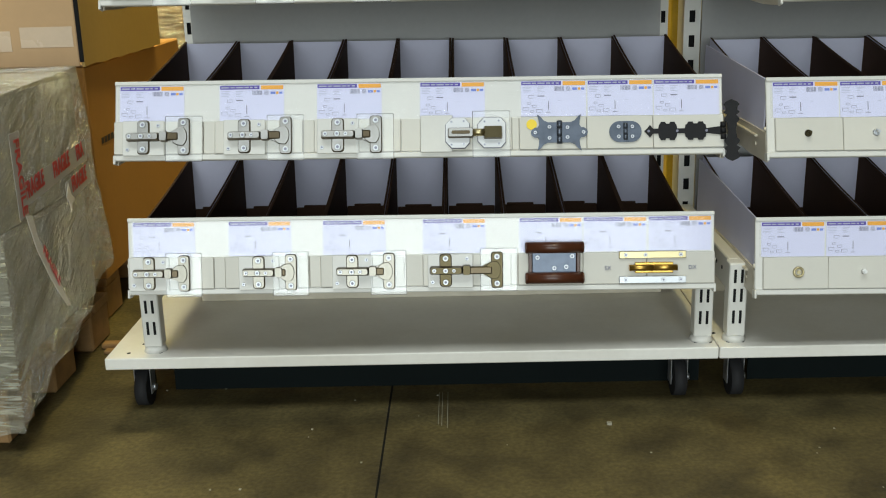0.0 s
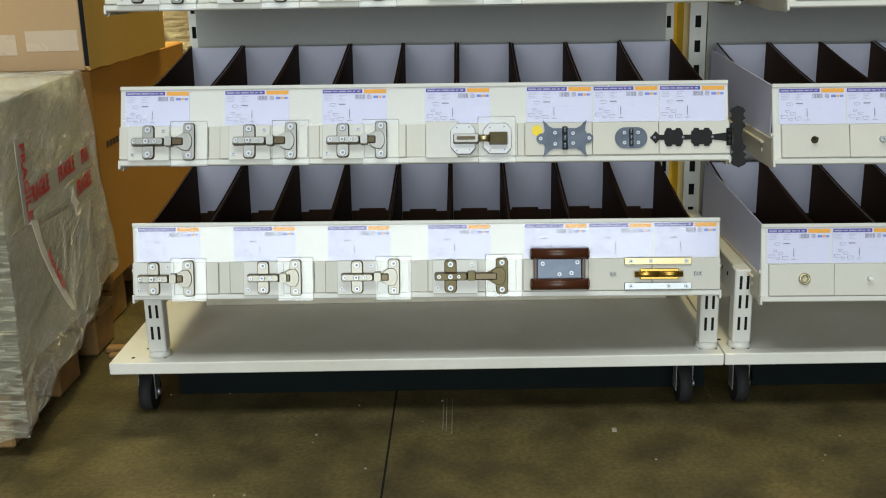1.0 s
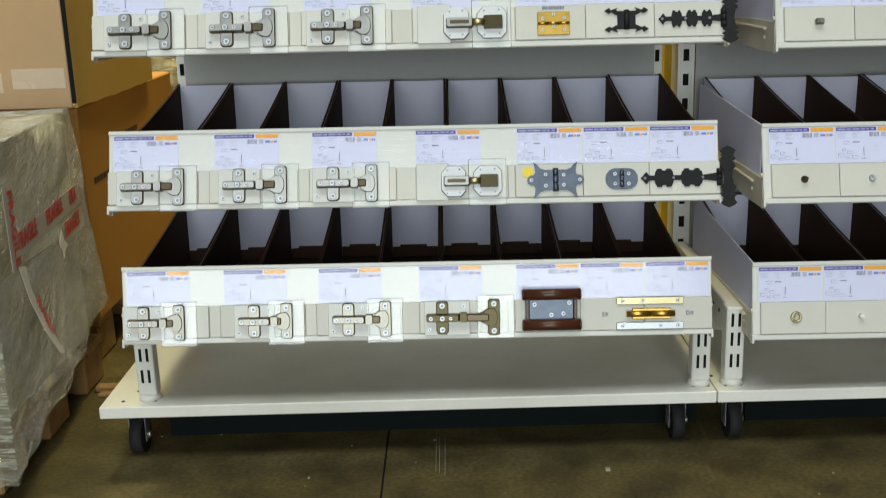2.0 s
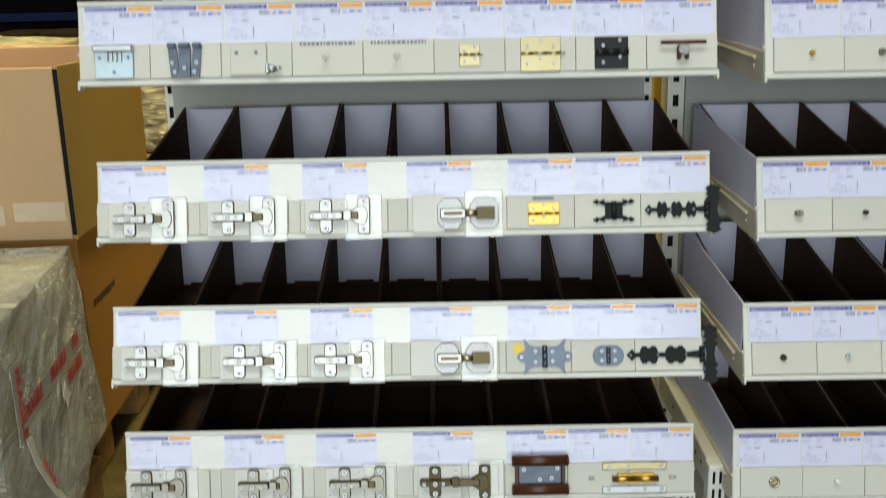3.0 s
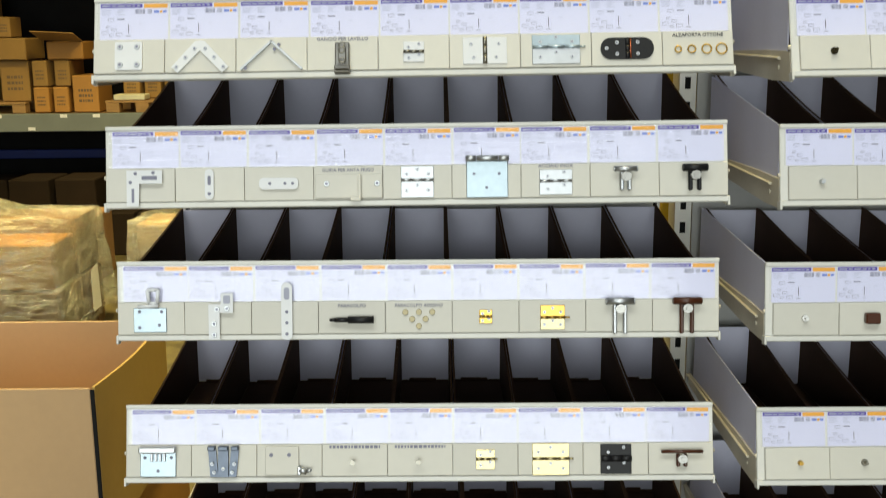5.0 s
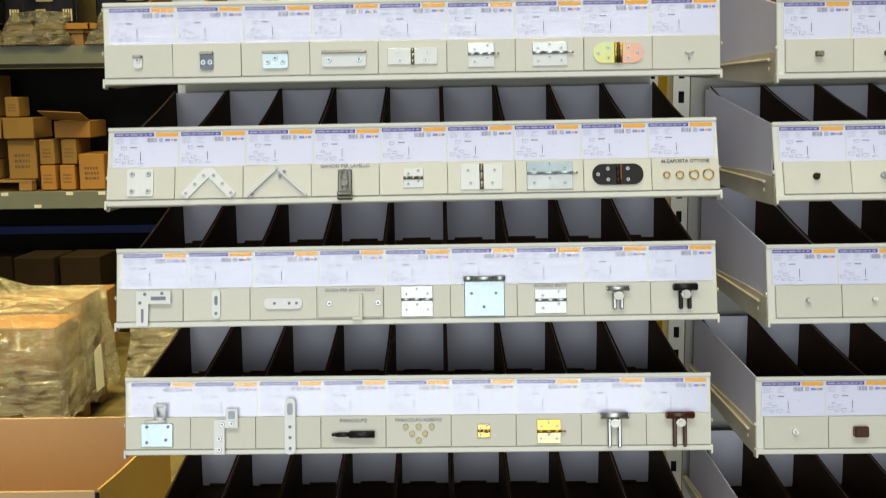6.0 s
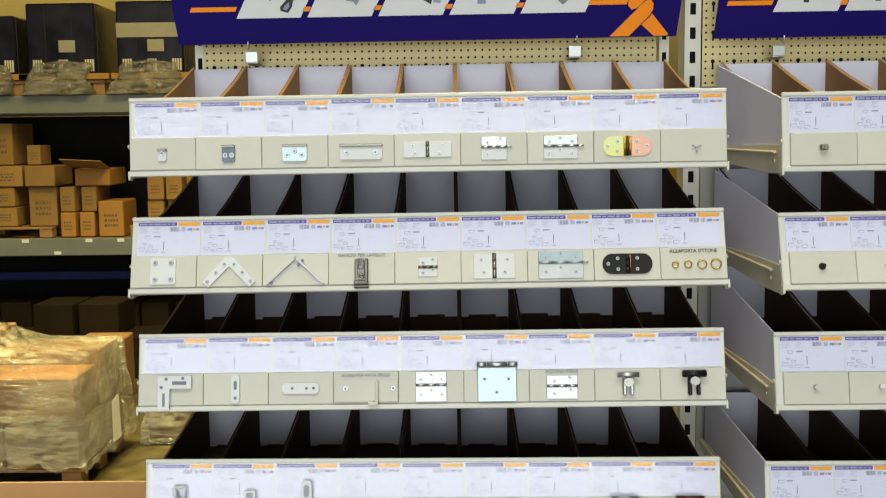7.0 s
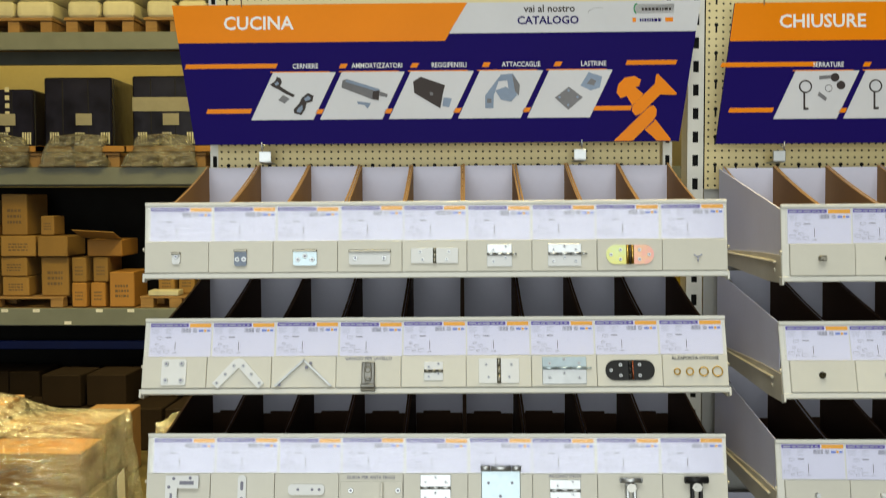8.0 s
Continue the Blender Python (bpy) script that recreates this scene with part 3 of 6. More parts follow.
        pictures(bm, i, c)
        part("picture", bm, (PIC_DARK, PIC_GREY, PIC_BLUE), pic, "printed picture of a metal fitting")
    # emblem: a hammer and a screw wound round each other, each lying on its dark edge
    bm = bmesh.new()
    def put(pts, level, rim=True):
        q = [(0.4985 + (x - 990) * 0.000497, max(0.001, (320 - y) * 0.000497)) for x, y in pts]
        cx, cz = sum(c[0] for c in q) / len(q), sum(c[1] for c in q) / len(q)
        if rim:
            sheet(bm, [(a + math.copysign(0.0018, a - cx), max(0.0005, b + math.copysign(0.0018, b - cz))) for a, b in q], -0.0003 - level * 0.0006, 1, 0.0003)
        sheet(bm, q, -0.0006 - level * 0.0006, 0, 0.0003)
    put(((735, 118), (742, 84), (768, 58), (808, 50), (836, 66), (828, 92), (812, 96), (846, 126), (800, 172), (776, 132), (752, 142)), 0, False)
    put(((846, 268), (890, 224), (958, 312), (954, 319), (900, 319)), 0, False)
    put(((722, 319), (868, 178), (888, 172), (900, 190), (898, 214), (884, 236), (800, 319)), 1)
    put(((905, 42), (984, 124), (976, 130), (914, 128), (836, 206), (812, 214), (798, 196), (800, 176), (816, 156), (892, 84), (898, 46)), 2)
    part("emblem", bm, (SIGN_ORANGE, SIGN_BLUE), root, "orange crossed tool emblem")
    for u in (-0.36, 0.30):
        bm = bmesh.new()
        rod(bm, (u, -0.004, -0.012), (u, 0.070, 0.020), 0.0016)
        rod(bm, (u, -0.004, -0.012), (u, -0.004, 0.004), 0.0016)
        rbox(bm, u - 0.013, u + 0.013, 0.030, 0.034, -0.034, -0.012, 0.001)
        rbox(bm, u - 0.013, u + 0.013, 0.034, 0.084, -0.036, -0.033, 0.001)
        part("sign_clip", bm, STEEL, root, "bent zinc sign clip")
    bm = bmesh.new()
    rod(bm, (-0.40, -0.002, H - 0.004), (-0.40, -0.002, H + 0.10), 0.0013)
    part("hanging_wire", bm, STEEL, root)
    return root


def kitchen_pictures(bm, i, c):
    y = -0.0009
    def ink(pts, mi, up=0):
        """A printed patch, drawn on a grid of half millimetres over the panel."""
        sheet(bm, [(-0.499 + (px - 55) * 0.000497, (338 - 0.0085 * px - py) * 0.000497) for px, py in pts], y - 0.0004 * up, mi, 0.0004)
    if i == 0:
        ink(((370, 88), (392, 72), (398, 55), (414, 60), (420, 78), (412, 94), (446, 116), (474, 130), (466, 140), (432, 124), (402, 106), (384, 98)), 0)
        ink(((388, 84), (402, 74), (408, 84), (396, 92)), 2, 1)
        ink(((404, 152), (424, 130), (452, 146), (430, 166)), 1)
        ink(((502, 142), (528, 122), (552, 134), (546, 158), (522, 164), (516, 190), (500, 214), (470, 206), (468, 190), (492, 164)), 0)
        ink(((512, 146), (528, 134), (540, 142), (534, 152), (516, 156)), 2, 1)
        ink(((486, 186), (504, 172), (506, 188), (496, 204), (480, 200)), 2, 1)
    elif i == 1:
        ink(((672, 70), (690, 64), (826, 106), (820, 150), (800, 150), (668, 100)), 1)
        ink(((690, 65), (826, 106), (824, 118), (684, 76)), 2, 1)
        ink(((798, 116), (828, 110), (822, 153), (796, 146)), 0, 2)
        ink(((828, 116), (860, 126), (857, 140), (826, 134)), 1)
        ink(((733, 156), (790, 164), (776, 188), (764, 172), (735, 168)), 2)
    elif i == 2:
        ink(((966, 74), (1090, 122), (1078, 186), (970, 122)), 0)
        ink(((966, 74), (998, 55), (1098, 90), (1090, 122)), 0)
        ink(((1034, 118), (1048, 120), (1048, 132), (1036, 132)), 1, 1)
        ink(((1092, 140), (1126, 145), (1114, 182), (1086, 176)), 2)
    elif i == 3:
        ink(((1264, 185), (1264, 132), (1330, 46), (1380, 42), (1408, 88), (1404, 132), (1362, 112), (1356, 70), (1320, 74), (1300, 132), (1298, 185)), 2)
        ink(((1376, 44), (1408, 88), (1404, 132), (1388, 116)), 1, 1)
        ink(((1306, 112), (1350, 96), (1396, 130), (1372, 158), (1330, 150)), 2, 1)
        ink(((1272, 146), (1290, 146), (1290, 164), (1272, 164)), 1, 1)
    else:
        ink(((1552, 142), (1610, 96), (1668, 140), (1608, 192)), 1)
        for px, py in ((1572, 140), (1646, 139), (1609, 112), (1607, 172)):
            ink([(px + 5 * math.cos(t), py + 5 * math.sin(t)) for t in (5.5, 4.7, 3.9, 3.1, 2.3, 1.5, 0.7, 0.0)], 2, 1)
        ink(((1658, 92), (1692, 36), (1748, 54), (1738, 100), (1700, 112)), 2)
        ink(((1684, 84), (1702, 62), (1724, 72), (1714, 92)), 1, 1)


def lock_pictures(bm, i, c):
    y = -0.0009
    ring(bm, (c - 0.022, y, 0.116), 0.012, 0.0016, n=18, k=5, mi=0)
    box(bm, c - 0.0265, c - 0.0225, y, y + 0.0005, 0.068, 0.104, 0)
    box(bm, c - 0.0265, c - 0.016, y, y + 0.0005, 0.068, 0.073, 0)
    sheet(bm, ((c + 0.006, 0.130), (c + 0.030, 0.132), (c + 0.030, 0.139), (c + 0.006, 0.137)), y, 1)
    rod(bm, (c + 0.038, y - 0.0004, 0.134), (c + 0.038, y, 0.134), 0.009, mi=0)
    rod(bm, (c + 0.050, y - 0.0004, 0.118), (c + 0.050, y, 0.118), 0.009, mi=0)
    sheet(bm, ((c + 0.002, 0.098), (c + 0.018, 0.086), (c + 0.022, 0.092), (c + 0.006, 0.105)), y, 1)
    ring(bm, (c + 0.025, y, 0.112), 0.007, 0.0007, n=16, k=4, mi=1)


header_sign(-0.0065, 2.090, 0.046, "CUCINA", -0.366, ("CERNIERE", "AMMORTIZZATORI", "REGGIPENSILI", "ATTACCAGLIE", "LASTRINE"),
            ((-0.520, -0.330, 0.157), (-0.476, -0.384, 0.064), (0.390, 0.493, 0.157), (0.322, 0.400, 0.064)), kitchen_pictures, True,
            "violet and orange shop header sign with white title and pictures")
header_sign(1.067, 2.089, -0.040, "CHIUSURE", -0.281, ("SERRATURE",) * 1 + ("",) * 4,
            ((-0.490, -0.298, 0.157), (-0.474, -0.384, 0.064), (0.390, 0.470, 0.157), (0.322, 0.400, 0.064)), lock_pictures, False,
            "violet and orange shop header sign with slanted ends and pictures")

# ---- hardware samples ----
NICKEL = mat("bright_nickel", (0.36, 0.352, 0.335), 0.34, 1.0, vary=0.06, scale=40, bump=0.02)
DULL = mat("dull_nickel", (0.29, 0.275, 0.235), 0.38, 1.0, vary=0.10, scale=40, bump=0.03)
BRONZE = mat("bronzed_steel", (0.075, 0.062, 0.034), 0.34, 1.0, vary=0.12, scale=40, bump=0.03)
# real joints and pins; on plate edges it paints a dark reflection
JOINT_EDGE = mat("joint_and_dark_reflection", (0.11, 0.085, 0.05), 0.35, 0.7)
WHITEP = mat("white_plastic", (0.80, 0.80, 0.79), 0.35, vary=0.02, bump=0.0)
WHITEM = mat("white_painted_metal", (0.74, 0.75, 0.77), 0.42, vary=0.03, bump=0.01)
ZINCB = mat("pale_blue_zinc", (0.50, 0.60, 0.67), 0.42, 0.7, vary=0.08, scale=25, bump=0.03)
BRASS = mat("polished_brass", (0.60, 0.38, 0.09), 0.34, 1.0, vary=0.06, scale=30, bump=0.02)
PALEBRASS = mat("pale_brass", (0.52, 0.45, 0.26), 0.36, 1.0, vary=0.06, scale=30, bump=0.02)
IRON = mat("black_wrought_iron", (0.012, 0.012, 0.014), 0.6, 0.0, spec=0.25, vary=0.2, scale=60, bump=0.15)
GUN = mat("dark_blue_steel", (0.12, 0.14, 0.18), 0.38, 0.75, vary=0.15, scale=60, bump=0.08)
BROWNM = mat("brown_lacquered_metal", (0.070, 0.022, 0.010), 0.34, 0.0, vary=0.1, coat=0.15, spec=0.35)
BLACKP = mat("black_plastic", (0.012, 0.012, 0.014), 0.45, spec=0.3)
YELLOWP = mat("yellow_sticker", (0.90, 0.66, 0.04), 0.5, vary=0.02, bump=0.0)
FELT = mat("beige_felt", (0.62, 0.54, 0.34), 0.9, vary=0.1)
IRIS = mat("yellow_passivated_zinc", (0.66, 0.62, 0.20), 0.42, 0.5, vary=0.05, scale=35, dirt=(0.52, 0.62, 0.36), bump=0.02)
IRIS_PINK = mat("pink_passivated_zinc", (0.72, 0.36, 0.34), 0.42, 0.5, vary=0.06, scale=35, dirt=(0.70, 0.52, 0.24), bump=0.02)
COPPER = mat("copper_pin", (0.55, 0.16, 0.08), 0.3, 1.0)

bm = bmesh.new()
rod(bm, (0, 0, 0), (0, -0.0012, 0), 0.0040, 0.0034, 14, 0)
rod(bm, (0, -0.0010, 0), (0, -0.0014, 0), 0.0019, 0.0019, 8, 1)
SCREW = mesh_of("screw", bm, STEEL, GREYINK)
bm = bmesh.new()
rod(bm, (0, 0.0003, 0), (0, -0.0006, 0), 0.0027, 0.0027, 12, 0)
HOLE = mesh_of("screw_hole", bm, GREYINK)
Y0 = -0.0074


def sample(name, k, x, label, category, v=-0.0935, turn=0.0):
    """A thing fixed on the sample panel of tray k, x metres from the tray's left end."""
    return thing(name, PLACE_A[k] @ face_pose(0, 0, LEAN_Y[k]) @ pose(-0.495 + x, Y0, v, 0, turn, 0), label, category, "hardware samples")


def screws(root, pts, y=-0.003, me=None, s=1.0):
    for x, z in pts:
        hang("screw" if me is None else "screw_hole", me or SCREW, root, pose(x, y, z) @ Matrix.Scale(s, 4))


def rounded(w, h, r, n=4):
    """Outline of a rounded rectangle, centred."""
    out = []
    for cx, cz, a0 in ((w / 2 - r, h / 2 - r, 0), (-w / 2 + r, h / 2 - r, 90), (-w / 2 + r, -h / 2 + r, 180), (w / 2 - r, -h / 2 + r, 270)):
        out += [(cx + r * math.cos(math.radians(a0 + 90 * i / n)), cz + r * math.sin(math.radians(a0 + 90 * i / n))) for i in range(n + 1)]
    return out


def moved(pts, dx, dz):
    return [(x + dx, z + dz) for x, z in pts]


def concealed_hinge(k, x, reach, acr, base, metal, label, arm_h=0.0145):
    """A cup hinge: base board, cross plate, arm, joint, cup plate on a clear block."""
    r = sample("cabinet_hinge", k, x, label, "hinge")
    bm = bmesh.new()
    rbox(bm, base[0], base[1], -0.004, 0, -0.030, 0.027, 0.001)
    part("base_board", bm, CREAM, r, "small cream mounting board")
    bm = bmesh.new()
    rimmed(bm, rounded(0.021, 0.056, 0.006), -0.0080, -0.004, 0.0018)
    part("cross_plate", bm, (metal, JOINT_EDGE), r, "nickel mounting plate")
    bm = bmesh.new()
    rimmed(bm, moved(rounded(0.056, arm_h, 0.004, 3), 0.001, 0), -0.0185, -0.0078, 0.0025)
    rimmed(bm, moved(rounded(0.014, arm_h + 0.003, 0.003, 3), 0.0350, 0.0005), -0.0180, -0.0060, 0.0014)
    rimmed(bm, moved(rounded(0.012, 0.006, 0.0028, 3), 0.0, 0), -0.0188, -0.0180, 0.001, 1, 1)
    arm = part("arm", bm, (metal, JOINT_EDGE), r, "nickel hinge arm")
    for q, s in ((-0.019, 0.9), (0.000, 1.1), (0.014, 0.8)):
        hang("arm_screw", SCREW, arm, pose(q, -0.0188, 0) @ Matrix.Scale(s, 4))
    bm = bmesh.new()
    rbox(bm, 0.040, reach - 0.008, -0.0150, -0.0070, -0.0065, 0.0065, 0.002)
    part("joint", bm, JOINT_EDGE, r, "dark linked joint")
    bm = bmesh.new()
    rimmed(bm, rounded(0.020, 0.061, 0.005), -0.0104, -0.0072, 0.0014)
    cup = [(0.0175 * math.cos(math.radians(a)) * (1.0 if math.cos(math.radians(a)) < 0.2 else 0.55), 0.0155 * math.sin(math.radians(a))) for a in range(0, 360, 20)]
    rimmed(bm, moved(cup, -0.003, 0), -0.0132, -0.0098, 0.0012)
    rimmed(bm, ((-0.026, -0.006), (-0.010, -0.0145), (-0.010, 0.0145), (-0.026, 0.006)), -0.0098, -0.0072, 0.0008)
    cp = part("cup_plate", bm, (metal, JOINT_EDGE), r, "nickel cup plate", pose(reach, 0, 0))
    screws(r, ((0, 0.0200), (0, -0.0200)), -0.0081, s=1.25)
    screws(r, ((reach, 0.0225), (reach, -0.0225)), -0.0105, s=1.25)
    screws(r, ((base[1] - 0.010, 0.019), (base[0] + 0.008, -0.020)), -0.0041, s=0.85)
    bm = bmesh.new()
    rbox(bm, acr[0], acr[1], -0.0070, -0.0008, acr[2], acr[3], 0.0010)
    part("clear_block", bm, ACRYL, r, "clear acrylic block").visible_shadow = False
    return r


def slab_hinge(k, x, label):
    """A wide hinge with two eight-cornered white plates."""
    r = sample("cabinet_hinge", k, x, label, "hinge")
    bm = bmesh.new()
    rbox(bm, -0.048, 0.004, -0.004, 0, -0.030, 0.030, 0.001)
    part("base_board", bm, CREAM, r, "small cream mounting board")
    for nm, c, w in (("left_plate", 0.012, 0.040), ("right_plate", 0.067, 0.046)):
        bm = bmesh.new()
        o = [(c - w / 2 + 0.010, 0.025), (c - w / 2, 0.014), (c - w / 2, -0.014), (c - w / 2 + 0.010, -0.025), (c + w / 2 - 0.008, -0.025), (c + w / 2, -0.016), (c + w / 2, 0.016), (c + w / 2 - 0.008, 0.025)]
        rimmed(bm, o, -0.0095, -0.0072 if c > 0.03 else -0.0041, 0.0010)
        part("fixing_plate", bm, (WHITEM, GREYINK), r, "white eight-cornered plate")
        screws(r, ((c - w / 4, 0.018), (c + w / 4, 0.019), (c - w / 4, -0.019), (c + w / 4, -0.018)), -0.0093, s=0.6)
    bm = bmesh.new()
    rimmed(bm, moved(rounded(0.042, 0.017, 0.003, 3), 0.017, 0), -0.018, -0.0094, 0.0018)
    rimmed(bm, moved(rounded(0.030, 0.006, 0.002, 3), 0.017, 0), -0.0184, -0.0178, 0.0005, 1, 1)
    part("arm", bm, (NICKEL, JOINT_EDGE), r)
    bm = bmesh.new()
    rod(bm, (0.036, -0.013, 0), (0.056, -0.013, 0), 0.006)
    part("joint", bm, PALEBRASS, r, "brass joint pin")
    bm = bmesh.new()
    rimmed(bm, moved(rounded(0.030, 0.021, 0.002, 3), 0.069, 0), -0.018, -0.0094, 0.0012)
    part("spring_case", bm, (BRONZE, JOINT_EDGE), r, "dark steel spring case")
    bm = bmesh.new()
    rbox(bm, 0.036, 0.097, -0.0070, -0.0008, -0.039, 0.036, 0.001)
    part("clear_block", bm, ACRYL, r, "clear acrylic block").visible_shadow = False
    return r


for k, cx, reach in ((1, 0.0495, 0.067), (1, 0.2140, 0.068), (1, 0.3660, 0.062), (0, 0.0375, 0.060), (0, 0.2230, 0.055), (0, 0.3810, 0.062), (2, 0.0540, 0.063), (2, 0.2120, 0.066), (2, 0.3690, 0.061)):
    concealed_hinge(k, cx, reach, (reach - 0.031, reach + 0.029, -0.040, 0.034), (-0.034, 0.034), DULL if k == 0 else NICKEL,
                    "bright nickel concealed cabinet hinge on a clear acrylic block")
concealed_hinge(0, 0.5380, 0.086, (0.058, 0.120, -0.036, 0.036), (-0.030, 0.046), BRONZE, "bronzed wide angle cabinet hinge on a clear block")
slab_hinge(1, 0.5480, "white plated blind corner hinge with steel arm")
slab_hinge(2, 0.5560, "white plated blind corner hinge with steel arm")


def ornate(k, x, pts, metal, name, label, y=0.0024, mirror=True, knuckle=None, holes=(), v=-0.0935, hs=0.8):
    """A flat cut plate from its half outline."""
    r = sample(name, k, x, label, "hinge", v)
    o = list(pts)
    if mirror:
        o = o + [(-a, b) for a, b in reversed(o) if a > 1e-6]
    bm = bmesh.new()
    prism(bm, o, -y, 0)
    part("leaf", bm, metal, r)
    if knuckle:
        bm = bmesh.new()
        a, b, rr = knuckle
        n = 3
        for i in range(n):
            p = Vector(a).lerp(Vector(b), i / n + 0.01)
            q = Vector(a).lerp(Vector(b), (i + 1) / n - 0.01)
            rod(bm, p, q, rr)
        part("knuckle", bm, metal, r)
    screws(r, holes, -y - 0.0002, s=hs)
    return r


# butterfly plate, round plate and strap on the second tray
ornate(1, 0.7245, ((0.0, 0.0165), (0.018, 0.0165), (0.025, 0.0195), (0.030, 0.0255), (0.0355, 0.0295), (0.033, 0.020), (0.0325, 0.0125), (0.035, 0.0082), (0.040, 0.0080), (0.0445, 0.0045), (0.046, 0.0), (0.0445, -0.0045), (0.040, -0.0080), (0.035, -0.0082), (0.0325, -0.0125), (0.033, -0.020), (0.0355, -0.0295), (0.030, -0.0255), (0.025, -0.0195), (0.018, -0.0165), (0.0, -0.0165)),
       GUN, "butterfly_hinge", "dark blue steel butterfly hinge with black pin", knuckle=((0, -0.003, -0.019), (0, -0.003, 0.019), 0.0045), holes=((0.013, 0.008), (0.013, -0.008), (-0.016, 0.009), (-0.016, -0.009), (0.039, 0), (-0.039, 0)))
ornate(1, 0.8310, rounded(0.052, 0.034, 0.0165, 6), GUN, "oval_hinge", "small dark oval steel hinge with four screws", mirror=False, knuckle=((0, -0.003, -0.014), (0, -0.003, 0.014), 0.0036), holes=((0.011, 0.008), (0.011, -0.008), (-0.011, 0.008), (-0.011, -0.008)))


def strap(k, x, L, h, cross, label, dx, knots):
    """A black ornamental strap hinge with a cross leaf at its end."""
    r = sample("strap_hinge", k, x, label, "hinge")
    up = []
    n = 90
    for i in range(n + 1):
        u = i / n
        if u < 0.11:
            w = h * 0.34 * (1 - abs(u - 0.07) / 0.07 if u < 0.07 else 1 - (u - 0.07) / 0.06)
        else:
            w = h * (0.13 + 0.10 * max(0.0, u - 0.8) / 0.2)
            for c, half in knots:
                d = abs(u - c) / half
                if d < 1:
                    w = max(w, h * (0.34 + (0.15 if 0.25 < d < 0.75 else 0.05) * (d < 0.85)))
        up.append((u * L, max(0.0015, w)))
    bm = bmesh.new()
    prism(bm, up + [(a, -b) for a, b in reversed(up)], -0.0028, 0)
    part("strap_leaf", bm, IRON, r)
    bm = bmesh.new()
    for i in range(3):
        rod(bm, (L + 0.002, -0.003, -0.014 + 0.0095 * i), (L + 0.002, -0.003, -0.0055 + 0.0095 * i), 0.0045)
    part("knuckle", bm, IRON, r)
    c = [(0.006, 0.0), (0.008, 0.012)]
    for i in range(1, 8):
        c.append((0.0045 + 0.0085 * abs(math.sin(i * 1.15)), 0.012 + (cross - 0.016) * i / 8))
    c += [(0.009, cross - 0.004), (0.0, cross)]
    o = [(a, b) for a, b in c] + [(-a, b) for a, b in reversed(c[:-1])] + [(-a, -b) for a, b in c[1:]] + [(a, -b) for a, b in reversed(c[1:-1])]
    bm = bmesh.new()
    prism(bm, moved(o, L + dx, 0), -0.0045, -0.0018)
    part("cross_leaf", bm, IRON, r)
    screws(r, ((L * 0.05, 0), (L * 0.42, 0), (L * 0.80, 0)), -0.003, HOLE, 0.8)


strap(1, 0.8620, 0.124, 0.030, 0.050, "black wrought iron strap hinge overhanging the tray end", 0.016, ((0.30, 0.12), (0.66, 0.13)))
strap(2, 0.8820, 0.098, 0.026, 0.040, "smaller black wrought iron strap hinge at the tray end", 0.012, ((0.28, 0.08), (0.52, 0.08), (0.76, 0.08)))
r = sample("round_sticker", 1, 0.6800, "round plain yellow sticker beside a hinge", "sticker", -0.0800)
bm = bmesh.new()
rod(bm, (0, 0, 0), (0, -0.0006, 0), 0.0085, n=24)
part("disc", bm, YELLOWP, r)

q = []
for sx in (1, -1):
    for sz in (1, -1):
        q.append((sx, sz))
r = sample("ornate_hinge", 2, 0.8320, "black wrought iron ornamental butterfly hinge", "hinge")
bm = bmesh.new()
rbox(bm, -0.014, 0.014, -0.003, 0, -0.014, 0.014, 0.001)
for sx, sz in q:
    prism(bm, [(sx * a, sz * b) for a, b in ((0.008, 0.008), (0.016, 0.016), (0.013, 0.019), (0.019, 0.017), (0.024, 0.015), (0.027, 0.019), (0.034, 0.0145), (0.027, 0.010), (0.023, 0.012), (0.016, 0.008))], -0.0029, -0.0001)
part("leaf", bm, IRON, r)
bm = bmesh.new()
rod(bm, (0, -0.003, -0.015), (0, -0.003, 0.015), 0.0042)
part("knuckle", bm, IRON, r)


